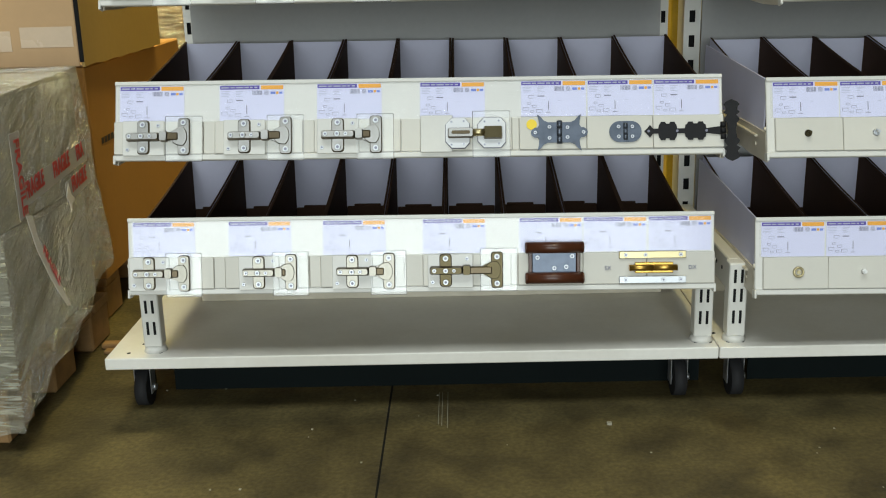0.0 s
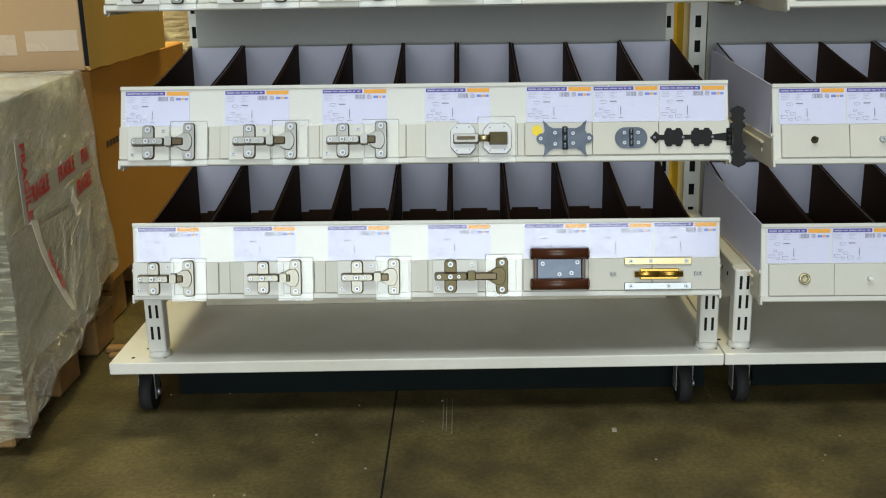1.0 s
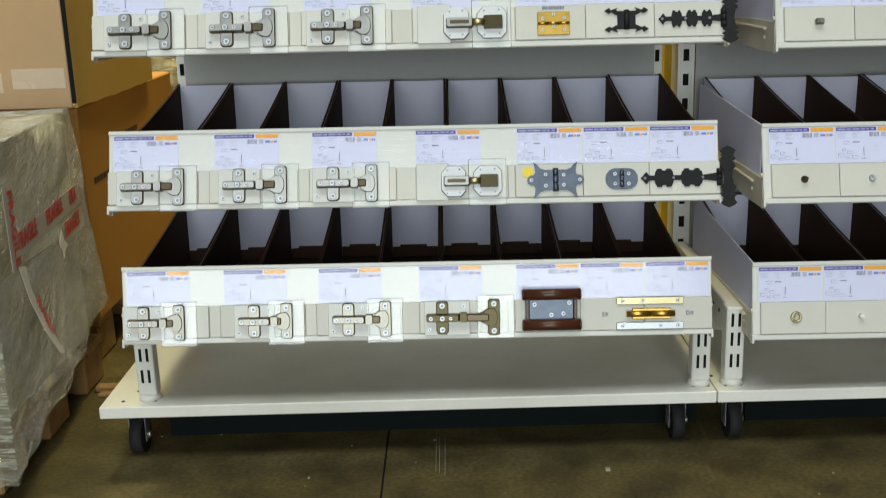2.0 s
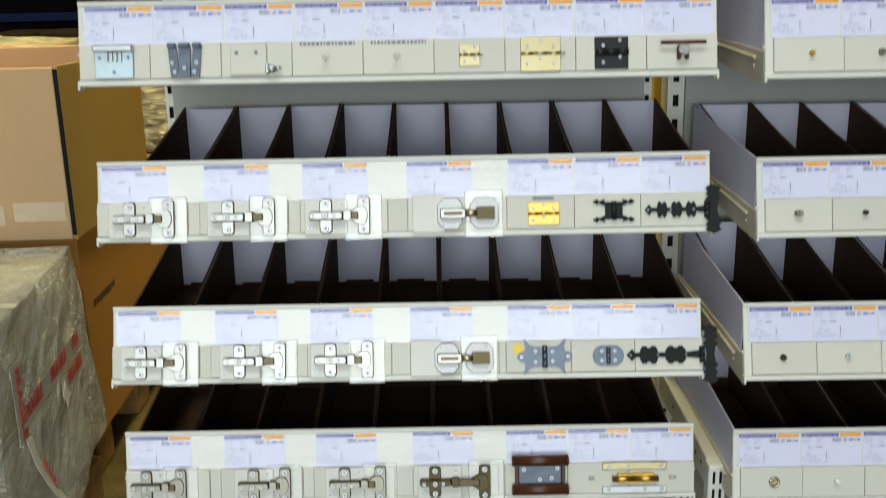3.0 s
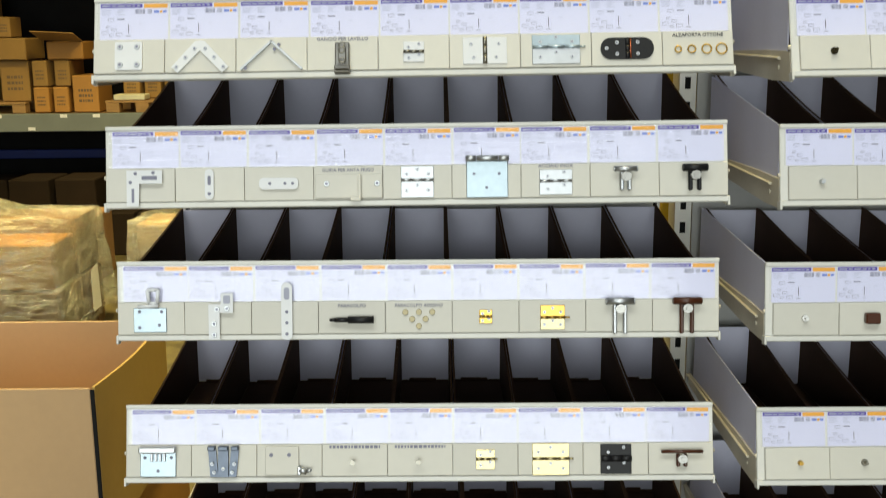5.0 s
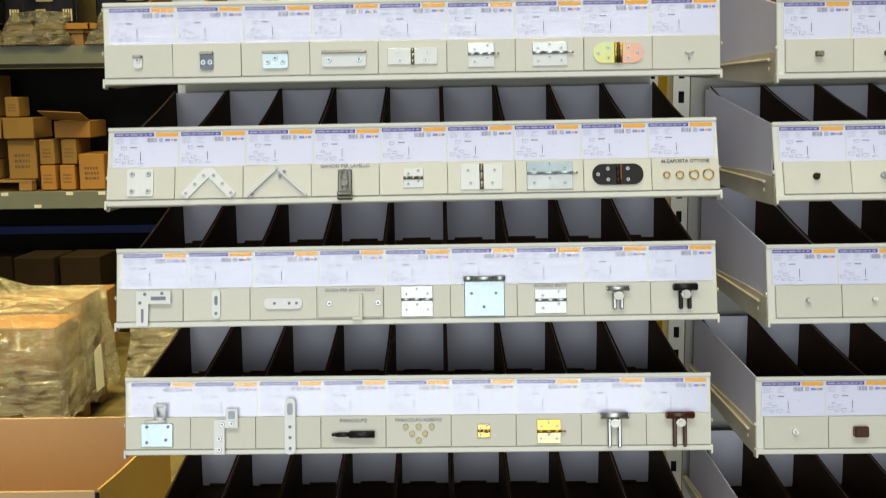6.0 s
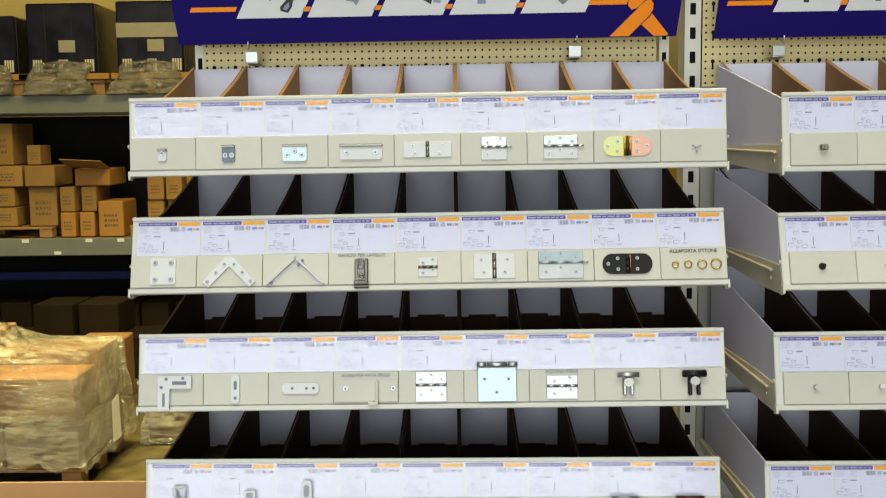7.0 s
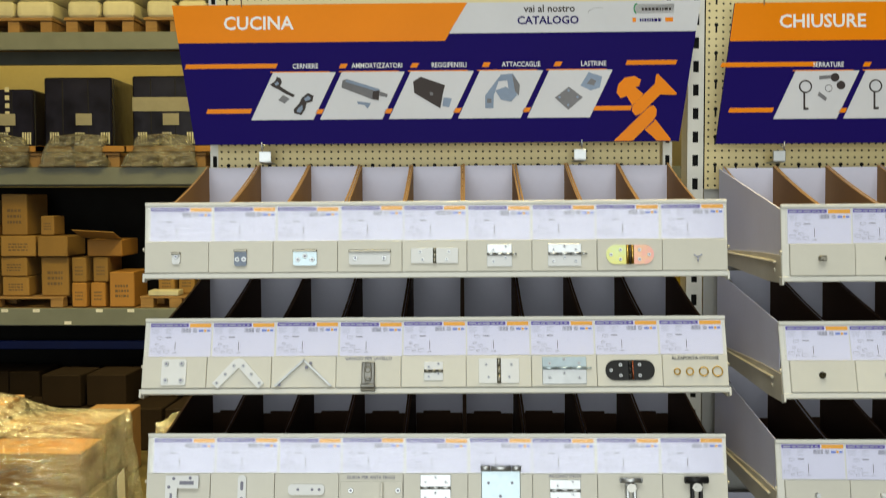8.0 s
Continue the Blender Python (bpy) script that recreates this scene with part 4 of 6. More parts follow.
def plate_hinge(k, x, w, h, metal, label, knuckle="h", at=0.0, v=-0.0935, r=0.0026, pin=0.0, holes=2, metal2=None):
    """Two flat leaves on one pin."""
    ob = sample("butt_hinge", k, x, label, "hinge", v)
    for s in (1, -1):
        bm = bmesh.new()
        if knuckle == "h":
            z0, z1 = (at + 0.0006, h / 2) if s > 0 else (-h / 2, at - 0.0006)
            rbox(bm, -w / 2, w / 2, -0.0020, 0, z0, z1, 0.0006)
            pts = [(-w / 2 + w * (i + 0.5) / holes * 1.0, (z0 + z1) / 2 + (0.12 * h if (i % 2) else -0.04 * h)) for i in range(holes)]
        else:
            x0, x1 = (at + 0.0006, w / 2) if s > 0 else (-w / 2, at - 0.0006)
            rbox(bm, x0, x1, -0.0020, 0, -h / 2, h / 2, 0.0006)
            pts = [((x0 + x1) / 2 + s * 0.004 * (i % 2), -h / 2 + h * (i + 0.5) / holes) for i in range(holes)]
        part("leaf", bm, metal2 if metal2 and s < 0 else metal, ob)
        screws(ob, pts, -0.0021, s=0.72)
    bm = bmesh.new()
    for i in range(3):
        a, b = -0.5 + i / 3 + 0.006, -0.5 + (i + 1) / 3 - 0.006
        if knuckle == "h":
            rod(bm, (a * w, -0.0028, at), (b * w, -0.0028, at), r)
        else:
            rod(bm, (at, -0.0028, a * h), (at, -0.0028, b * h), r)
    if pin:
        rod(bm, (w / 2, -0.0028, at), (w / 2 + pin, -0.0028, at), r * 0.6)
    part("knuckle", bm, DULL if metal is WHITEM else metal, ob)
    return ob


plate_hinge(2, 0.7190, 0.050, 0.036, BRASS, "polished brass butt hinge on a cream panel", holes=3, v=-0.096)
# first tray: spring hinge and bolt hinge
r = sample("spring_hinge", 0, 0.7200, "brown lacquered double action spring hinge", "hinge", -0.0840)
for z in (0.027, -0.024):
    bm = bmesh.new()
    rod(bm, (-0.046, -0.012, z), (0.046, -0.012, z), 0.0095, n=20)
    for s in (-1, 1):
        rod(bm, (s * 0.046, -0.012, z), (s * 0.049, -0.012, z), 0.0105, 0.008, 20)
    part("spring_barrel", bm, BROWNM, r, "brown spring barrel")
bm = bmesh.new()
rbox(bm, -0.037, 0.037, -0.006, 0, -0.018, 0.020, 0.001)
part("leaf", bm, GUN, r, "blue steel plate")
for s in (-1, 1):
    bm = bmesh.new()
    rbox(bm, s * 0.040 - 0.003, s * 0.040 + 0.003, -0.009, -0.001, -0.020, 0.022, 0.001)
    part("bracket", bm, BROWNM, r)
screws(r, ((-0.028, 0.010), (0.0, -0.008), (0.020, -0.006), (0.030, 0.012)), -0.0061)
r = sample("bolt_hinge", 0, 0.8850, "brass and zinc lift-off hinge with brass pin", "hinge", -0.0920)
for z, me in ((0.0205, PALEBRASS), (-0.0215, STEEL)):
    bm = bmesh.new()
    rbox(bm, -0.056, 0.056, -0.003, 0, z - 0.006, z + 0.006, 0.0008)
    part("leaf", bm, me, r)
screws(r, ((-0.045, 0.0205), (-0.012, 0.0205), (0.047, 0.0205), (-0.045, -0.0215), (0.018, -0.0215), (0.047, -0.0215)), -0.0031, s=0.9)
bm = bmesh.new()
rod(bm, (-0.040, -0.008, -0.001), (0.0, -0.008, -0.001), 0.0052)
rod(bm, (0.001, -0.008, -0.001), (0.040, -0.008, -0.001), 0.0052)
rbox(bm, -0.030, 0.034, -0.006, 0, -0.010, 0.008, 0.001)
part("pin_barrel", bm, BRASS, r)


def caption(k, x, text, size=0.0085, v=-0.0725, material=None):
    root = sample("caption_label", k, x, "small printed caption strip on a sample panel", "caption", v)
    words(text, size, pose(0, -0.0004, 0), material or GREYINK, root, "", 0.00005)


def scribble(k, x, w, v=-0.0725, seed=1):
    root = sample("caption_label", k, x, "small unreadable printed caption on a sample panel", "caption", v)
    bm = bmesh.new()
    bars(bm, -w / 2, -0.0025, w, 0.005, 14, 0.0002, 0, seed)
    part("lettering", bm, GREYINK, root)


caption(0, 0.8105, "SX", 0.0095, -0.0935)
caption(0, 0.9520, "DX", 0.0095, -0.0935)
scribble(2, 0.7190, 0.034, -0.0715, 2)
S = lambda i: 0.0015 + 0.1097 * (i + 0.5)

# fourth tray
r = sample("latch_plate", 3, S(0), "pale zinc latch plate with folded top edge", "latch")
bm = bmesh.new()
rbox(bm, -0.030, 0.030, -0.0022, 0, -0.026, 0.016, 0.001)
part("plate", bm, ZINCB, r)
bm = bmesh.new()
rbox(bm, -0.031, 0.031, -0.012, 0, 0.014, 0.025, 0.002)
for i in range(4):
    rbox(bm, -0.012 + 0.007 * i, -0.008 + 0.007 * i, -0.006, -0.0022, 0.000, 0.014, 0.0008)
part("folded_edge", bm, STEEL, r)
screws(r, ((-0.022, 0.006), (0.022, 0.006), (0, -0.016)), -0.0023, HOLE)
r = sample("case_latch", 3, S(1), "grey tapered steel case latch", "latch")
for c, w in ((-0.0195, 0.013), (0, 0.017), (0.0195, 0.013)):
    bm = bmesh.new()
    t = -c * 0.22
    prism(bm, ((c - w / 2, 0.022), (c + w / 2, 0.022), (c + w / 2 + t, -0.026), (c - w / 2 + t, -0.026)), -0.007 if c == 0 else -0.0045, 0)
    rbox(bm, c - w / 2, c + w / 2, -0.011, 0, 0.018, 0.026, 0.0015)
    part("leg", bm, GUN, r)
screws(r, ((-0.0185, -0.004), (0.0185, -0.004), (0, -0.012), (-0.015, -0.018), (0.015, -0.018)), -0.0075, s=0.8)
r = sample("magnet_catch", 3, S(2), "cream square plate with small steel bolt", "catch")
bm = bmesh.new()
rbox(bm, -0.040, 0.016, -0.004, 0, -0.024, 0.024, 0.001)
part("plate", bm, PANEL, r)
screws(r, ((-0.030, 0.010), (0.0, 0.010)), -0.0042, HOLE, 1.2)
bm = bmesh.new()
rod(bm, (0.018, -0.008, -0.015), (0.030, -0.008, -0.017), 0.0055)
rbox(bm, 0.015, 0.021, -0.013, 0, -0.023, -0.008, 0.0015)
rod(bm, (0.030, -0.008, -0.017), (0.038, -0.008, -0.014), 0.003)
part("bolt", bm, STEEL, r, "small steel bolt")
for i in (3, 4):
    r = sample("screw_sample", 3, S(i), "single small steel screw standing on a panel", "screw", -0.097)
    bm = bmesh.new()
    rod(bm, (-0.003, 0, 0.002), (-0.003, -0.014, 0.002), 0.0022, 0.0016)
    rod(bm, (-0.003, -0.014, 0.002), (-0.003, -0.017, 0.002), 0.0022, 0.0042)
    part("shaft", bm, DULL, r)
    scribble(3, S(i), 0.085, -0.0712, i)
plate_hinge(3, S(5), 0.032, 0.033, PALEBRASS, "small pale brass butt hinge", at=0.001, pin=0.004)
plate_hinge(3, S(6), 0.062, 0.053, PALEBRASS, "large pale brass butt hinge", at=0.001, pin=0.007, holes=3)
plate_hinge(3, S(7), 0.052, 0.050, BLACKP, "black square butt hinge with fingered knuckles", at=0.001, r=0.0055)


def tee(k, i, bar_w, metal, label, leg=0.046, bar_h=0.012, v=-0.0935, top=0.020, legs=0.0085):
    """A glass-door pivot: cross bar, boss and two legs."""
    ob = sample("pivot_hinge", k, S(i), label, "hinge", v)
    bm = bmesh.new()
    rod(bm, (-bar_w / 2, -0.010, top), (bar_w / 2, -0.010, top), bar_h / 2, n=18)
    for s in (-1, 1):
        rod(bm, (s * bar_w / 2, -0.010, top), (s * (bar_w / 2 + 0.002), -0.010, top), bar_h / 2 * 1.05, bar_h / 2 * 0.8, 18)
    part("cross_bar", bm, metal, ob)
    bm = bmesh.new()
    for s in (-1, 1):
        rbox(bm, s * legs - 0.0032, s * legs + 0.0032, -0.009, -0.002, top - leg, top - 0.004, 0.0018)
    part("leg_fork", bm, metal, ob)
    bm = bmesh.new()
    prism(bm, [(0.0085 * math.cos(math.radians(a)), top - 0.012 + 0.0075 * math.sin(math.radians(a))) for a in range(0, 360, 45)], -0.016, -0.004)
    rod(bm, (0, -0.016, top - 0.012), (0, -0.018, top - 0.012), 0.0035)
    part("boss", bm, NICKEL, ob, "zinc boss")
    return ob


tee(3, 8, 0.066, BROWNM, "brown and zinc T shaped door pivot", leg=0.026, bar_h=0.006, top=0.013, legs=0.006)

# fifth tray
r = sample("hook_plate", 4, S(0), "pale zinc hook plate with wire loop over the label", "hook", -0.086)
bm = bmesh.new()
rbox(bm, -0.028, 0.026, -0.002, 0, -0.030, 0.010, 0.001)
part("plate", bm, ZINCB, r)
screws(r, ((-0.018, 0.004), (0.018, 0.004), (-0.018, -0.022), (0.014, -0.018)), -0.0022, HOLE)
bm = bmesh.new()
for a, b in (((-0.004, -0.006, 0.040), (0.014, -0.006, 0.040)), ((-0.004, -0.006, 0.040), (-0.001, -0.006, 0.018)), ((0.014, -0.006, 0.040), (0.012, -0.006, 0.018)), ((-0.020, -0.006, 0.012), (0.014, -0.006, 0.014)), ((-0.001, -0.006, 0.018), (0.012, -0.006, 0.018))):
    rod(bm, a, b, 0.0030)
part("loop", bm, WHITEM, r, "bent white loop")
r = sample("offset_bracket", 4, S(1), "white stepped bracket overlapping the label", "bracket", -0.086)
bm = bmesh.new()
prism(bm, ((-0.014, -0.042), (0.004, -0.042), (0.004, 0.002), (0.026, 0.002), (0.026, 0.034), (0.006, 0.034), (0.006, 0.016), (-0.014, 0.016)), -0.0075, -0.0045)
part("plate", bm, WHITEM, r)
screws(r, ((-0.005, -0.034), (-0.005, -0.016), (0.000, 0.008), (0.016, 0.009)), -0.0077, s=1.15)
bm = bmesh.new()
prism(bm, rounded(0.011, 0.013, 0.002), -0.0085, -0.0072)
part("window", bm, PALEINK, r, "square cut-out", pose(0.016, 0, 0.024))
r = sample("long_bracket", 4, S(2), "long white slotted strip bracket over the label", "bracket", -0.083)
bm = bmesh.new()
prism(bm, moved(rounded(0.018, 0.094, 0.008), 0.004, 0.001), -0.0075, -0.0045)
part("plate", bm, WHITEM, r)
bm = bmesh.new()
prism(bm, moved(rounded(0.009, 0.020, 0.004), 0.004, 0.030), -0.0085, -0.0072)
part("slot", bm, PALEINK, r, "rounded slot")
screws(r, ((0.004, -0.036), (0.004, -0.018), (0.004, 0.0)), -0.0077, HOLE)
r = sample("door_damper", 4, S(3), "black cylindrical plastic door damper", "damper", -0.097)
bm = bmesh.new()
rod(bm, (-0.006, -0.007, 0), (0.036, -0.007, 0), 0.0060, n=18)
rod(bm, (-0.026, -0.007, 0), (-0.006, -0.007, 0), 0.0040, n=14)
rod(bm, (-0.036, -0.007, 0), (-0.026, -0.007, 0), 0.0024, 0.0036)
part("cylinder", bm, BLACKP, r)
caption(4, S(3), "PARACOLPO", 0.0080, -0.0745)
caption(4, S(4), "PARACOLPO ADESIVO", 0.0078, -0.0745)
for j, (a, b) in enumerate(((-0.022, 0), (0, 0), (0.022, 0), (-0.011, -0.0115), (0.011, -0.0115), (0, -0.023))):
    r = sample("bumper_pad", 4, S(4) + a, "small round beige adhesive bumper pad", "bumper pad", -0.0855 + b)
    bm = bmesh.new()
    rod(bm, (0, 0, 0), (0, -0.003, 0), 0.0050, 0.0040, 16)
    part("pad", bm, FELT, r)
plate_hinge(4, S(5), 0.021, 0.022, BRASS, "tiny polished brass butt hinge")
plate_hinge(4, S(6), 0.040, 0.040, BRASS, "medium polished brass butt hinge", pin=0.008, holes=3, metal2=PALEBRASS, v=-0.0955)
tee(4, 7, 0.044, STEEL, "zinc plated T shaped door pivot with long legs", leg=0.054, v=-0.088, top=0.019)
tee(4, 8, 0.044, BROWNM, "brown lacquered T shaped door pivot with long legs", leg=0.054, v=-0.088, top=0.019)

# sixth tray
r = sample("corner_bracket", 5, S(0), "white slotted corner bracket hanging below its panel", "bracket", -0.0935)
bm = bmesh.new()
prism(bm, ((-0.020, -0.034), (-0.001, -0.034), (0.000, 0.002), (0.036, 0.002), (0.036, 0.023), (-0.020, 0.023)), -0.006, -0.003)
part("plate", bm, WHITEM, r)
bm = bmesh.new()
box(bm, 0.004, 0.028, -0.0067, -0.0058, 0.008, 0.014)
box(bm, -0.012, -0.008, -0.0067, -0.0058, -0.028, -0.006)
part("slot", bm, GREYINK, r, "dark narrow slots")
screws(r, ((-0.014, 0.004), (-0.006, 0.018), (0.022, 0.019)), -0.0062, HOLE)
r = sample("slotted_plate", 5, S(1), "narrow white plate with rounded ends and slot", "plate")
bm = bmesh.new()
prism(bm, rounded(0.014, 0.048, 0.0068, 5), -0.003, 0)
part("plate", bm, WHITEM, r)
bm = bmesh.new()
prism(bm, moved(rounded(0.005, 0.015, 0.0024), 0, 0.006), -0.0036, -0.0028)
part("slot", bm, GREYINK, r)
screws(r, ((0, -0.015),), -0.0032, HOLE)
r = sample("flat_plate", 5, S(2), "flat white plate with rounded ends and holes", "plate")
bm = bmesh.new()
prism(bm, rounded(0.062, 0.018, 0.0070, 5), -0.003, 0)
part("plate", bm, WHITEM, r)
screws(r, ((-0.014, 0), (0.010, 0), (0.022, 0)), -0.0032, HOLE, 0.9)
r = sample("door_guide", 5, S(3), "cream door guide with post and two screws", "door guide", -0.097)
bm = bmesh.new()
rbox(bm, -0.052, 0.054, -0.0022, 0, -0.021, 0.017, 0.0008)
rbox(bm, 0.016, 0.021, -0.010, -0.002, -0.024, 0.016, 0.001)
rbox(bm, 0.004, 0.021, -0.014, -0.002, -0.026, -0.020, 0.001)
part("plate", bm, PANEL, r)
screws(r, ((-0.034, 0.002), (0.046, 0.002)), -0.0024, s=1.2)
caption(5, S(3), "GUIDA PER ANTA FRIGO", 0.0074, -0.0735)
plate_hinge(5, S(4), 0.052, 0.050, STEEL, "bright steel butt hinge with four screws", at=0.003, holes=3)
r = sample("flag_hinge", 5, S(5), "large pale blue zinc leaf hinge with top pin", "hinge", -0.086)
bm = bmesh.new()
rbox(bm, -0.032, 0.034, -0.0025, 0, -0.034, 0.024, 0.0012)
part("leaf", bm, ZINCB, r)
bm = bmesh.new()
for a, b in ((-0.033, -0.017), (-0.016, 0.018), (0.019, 0.035)):
    rod(bm, (a, -0.006, 0.028), (b, -0.006, 0.028), 0.0048)
part("knuckle", bm, STEEL, r)
screws(r, ((-0.020, 0.004), (0.020, 0.004), (0.0, -0.018)), -0.0027, HOLE, 0.9)
plate_hinge(5, S(6), 0.052, 0.040, STEEL, "stainless steel butt hinge with four screws", at=0.002, v=-0.0965)
caption(5, S(6), "ACCIAIO INOX", 0.0080, -0.0705)
tee(5, 7, 0.034, STEEL, "small zinc T shaped door pivot", leg=0.034, bar_h=0.009, top=0.016, legs=0.006)
tee(5, 8, 0.036, BLACKP, "small black T shaped door pivot", leg=0.036, bar_h=0.012, top=0.017, legs=0.007)

# seventh tray
r = sample("joining_plate", 6, S(0), "square white joining plate with four screws", "plate")
bm = bmesh.new()
prism(bm, rounded(0.042, 0.044, 0.003, 3), -0.003, 0)
part("plate", bm, WHITEM, r)
screws(r, ((-0.013, 0.014), (0.013, 0.014), (-0.013, -0.014), (0.013, -0.014)), -0.0032, s=1.15)
r = sample("angle_brace", 6, S(1), "white flat bent corner brace with six screws", "brace", -0.0965)
bm = bmesh.new()
prism(bm, ((0, 0.026), (0.008, 0.024), (0.044, -0.016), (0.034, -0.025), (0.0, 0.010), (-0.034, -0.025), (-0.044, -0.016), (-0.008, 0.024)), -0.003, 0)
part("plate", bm, WHITEM, r)
screws(r, ((0.008, 0.013), (0.022, -0.001), (0.036, -0.016), (-0.008, 0.013), (-0.022, -0.001), (-0.036, -0.016)), -0.0032, s=0.8)
r = sample("angle_brace", 6, S(2), "thin dark edged bent corner brace of steel", "brace", -0.0965)
bm = bmesh.new()
for s in (-1, 1):
    m = pose(s * 0.023, 0, 0.001, 0, s * 43, 0)
    v = box(bm, -0.033, 0.033, -0.005, 0, -0.0016, 0.0016)
    bmesh.ops.transform(bm, matrix=m, verts=v)
part("arms", bm, STEEL, r)
screws(r, ((0.012, 0.017), (-0.040, -0.019), (0.005, 0.010)), -0.003, HOLE)
r = sample("sink_clip", 6, S(3), "nickel sink clip with spring and foot", "clip", -0.0965)
bm = bmesh.new()
rbox(bm, -0.011, 0.011, -0.008, 0, -0.020, 0.018, 0.0015)
rbox(bm, -0.012, 0.012, -0.014, -0.004, -0.026, -0.019, 0.0015)
rbox(bm, -0.006, 0.006, -0.013, -0.006, -0.012, 0.010, 0.001)
part("body", bm, NICKEL, r)
bm = bmesh.new()
for z in (0.012, 0.004, -0.012):
    ring(bm, (0, -0.0135, z), 0.0042, 0.0012, n=14, k=5)
rbox(bm, -0.012, 0.012, -0.013, 0.0, -0.031, -0.027, 0.001)
part("spring", bm, DULL, r)
caption(6, S(3), "GANCIO PER LAVELLO", 0.0078, -0.0715)
plate_hinge(6, S(4), 0.032, 0.032, WHITEM, "small white butt hinge with dark pin line")
plate_hinge(6, S(5), 0.068, 0.042, WHITEM, "white square butt hinge with dark upright pin", knuckle="v", r=0.0035)
plate_hinge(6, S(6), 0.074, 0.046, ZINCB, "wide zinc butt hinge with long pin", at=0.004, pin=0.008, holes=3, metal2=STEEL)
ornate(6, S(7), rounded(0.082, 0.034, 0.016, 6), BLACKP, "oval_hinge", "dark oval hinge with copper pin and screws", mirror=False, knuckle=((0, -0.003, -0.016), (0, -0.003, 0.016), 0.003), holes=((-0.016, 0.009), (-0.016, -0.009), (0.016, 0.009), (0.016, -0.009), (-0.032, 0)))
r = sample("hinge_pin", 6, S(7), "thin copper pin of the dark oval hinge", "pin")
bm = bmesh.new()
rod(bm, (0.0045, -0.0045, -0.0155), (0.0045, -0.0045, 0.0155), 0.0014)
part("shaft", bm, COPPER, r)
caption(6, S(8), "ALZAPORTA OTTONE", 0.0078, -0.0735, BLACKINK)
for a, R in ((-0.031, 0.0048), (-0.010, 0.0058), (0.013, 0.0072), (0.036, 0.0082)):
    r = sample("brass_washer", 6, S(8) + a, "brass door lifting washer ring", "washer", -0.0960)
    bm = bmesh.new()
    ring(bm, (0, -0.0016, 0), R, 0.0012)
    part("ring", bm, BRASS, r)


# eighth tray
def angle_clip(i, w, h, metal, label, top=0.010, v=-0.0960, holes=(), lip=True):
    ob = sample("angle_clip", 7, S(i), label, "bracket", v)
    bm = bmesh.new()
    prism(bm, moved(rounded(w, h, 0.004, 3), 0, 0), -0.003, 0)
    part("plate", bm, metal, ob)
    bm = bmesh.new()
    rbox(bm, -w / 2 - 0.0005, w / 2 + 0.0005, -0.007, 0, h / 2 - 0.003, h / 2 + 0.0012, 0.0008)
    part("flange", bm, DULL if lip else metal, ob)
    screws(ob, holes, -0.0032, s=1.1)


angle_clip(0, 0.014, 0.019, WHITEM, "tiny white angle clip", holes=((0.0, 0.003),))
angle_clip(1, 0.021, 0.027, GUN, "small dark bronze angle clip with two screws", holes=((-0.005, -0.002), (0.006, -0.002)))
angle_clip(2, 0.040, 0.026, ZINCB, "zinc angle clip with two large screws", holes=((-0.012, -0.003), (0.012, -0.003), (0, 0.003)))
angle_clip(3, 0.070, 0.024, WHITEM, "wide white angle clip with two screws", holes=((-0.024, -0.001), (0.024, -0.001)))
plate_hinge(7, S(4), 0.080, 0.026, WHITEM, "wide white butt hinge with dark upright pin", knuckle="v", r=0.003)
plate_hinge(7, S(5), 0.042, 0.038, STEEL, "zinc butt hinge with long side pin", at=0.002, pin=0.008, metal2=WHITEM)
plate_hinge(7, S(6), 0.056, 0.038, STEEL, "wider zinc butt hinge with long side pin", at=0.002, pin=0.010, holes=3, metal2=WHITEM)
r = sample("oval_hinge", 7, S(7), "yellow and pink passivated oval hinge with brass pin", "hinge")
for sgn, m in ((-1, IRIS), (1, IRIS_PINK)):
    bm = bmesh.new()
    half = [(0.0008, 0.016)] + [(0.025 + 0.015 * math.cos(math.radians(a)), 0.016 * math.sin(math.radians(a))) for a in range(90, -91, -15)] + [(0.0008, -0.016)]
    prism(bm, [(sgn * a, b) for a, b in half], -0.0024, 0)
    part("leaf", bm, m, r)
bm = bmesh.new()
for x in (-0.0042, 0.0042):
    rod(bm, (x, -0.003, -0.016), (x, -0.003, 0.016), 0.0024)
part("knuckle", bm, BRASS, r)
bm = bmesh.new()
rod(bm, (0, -0.004, -0.0165), (0, -0.004, 0.0165), 0.0018)
part("pin", bm, JOINT_EDGE, r, "dark pin")
screws(r, ((-0.016, 0.008), (-0.016, -0.008), (0.016, 0.008), (0.016, -0.008), (-0.032, 0), (0.032, 0)), -0.0026, s=0.8)
r = sample("clip_spring", 7, S(8) + 0.004, "tiny grey three armed plastic clip", "clip", -0.098)
bm = bmesh.new()
for a in (90, 210, 330):
    rod(bm, (0, -0.002, 0), (0.008 * math.cos(math.radians(a + 60)), -0.002, 0.008 * math.sin(math.radians(a + 60))), 0.0013)
part("arms", bm, PALEINK, r)

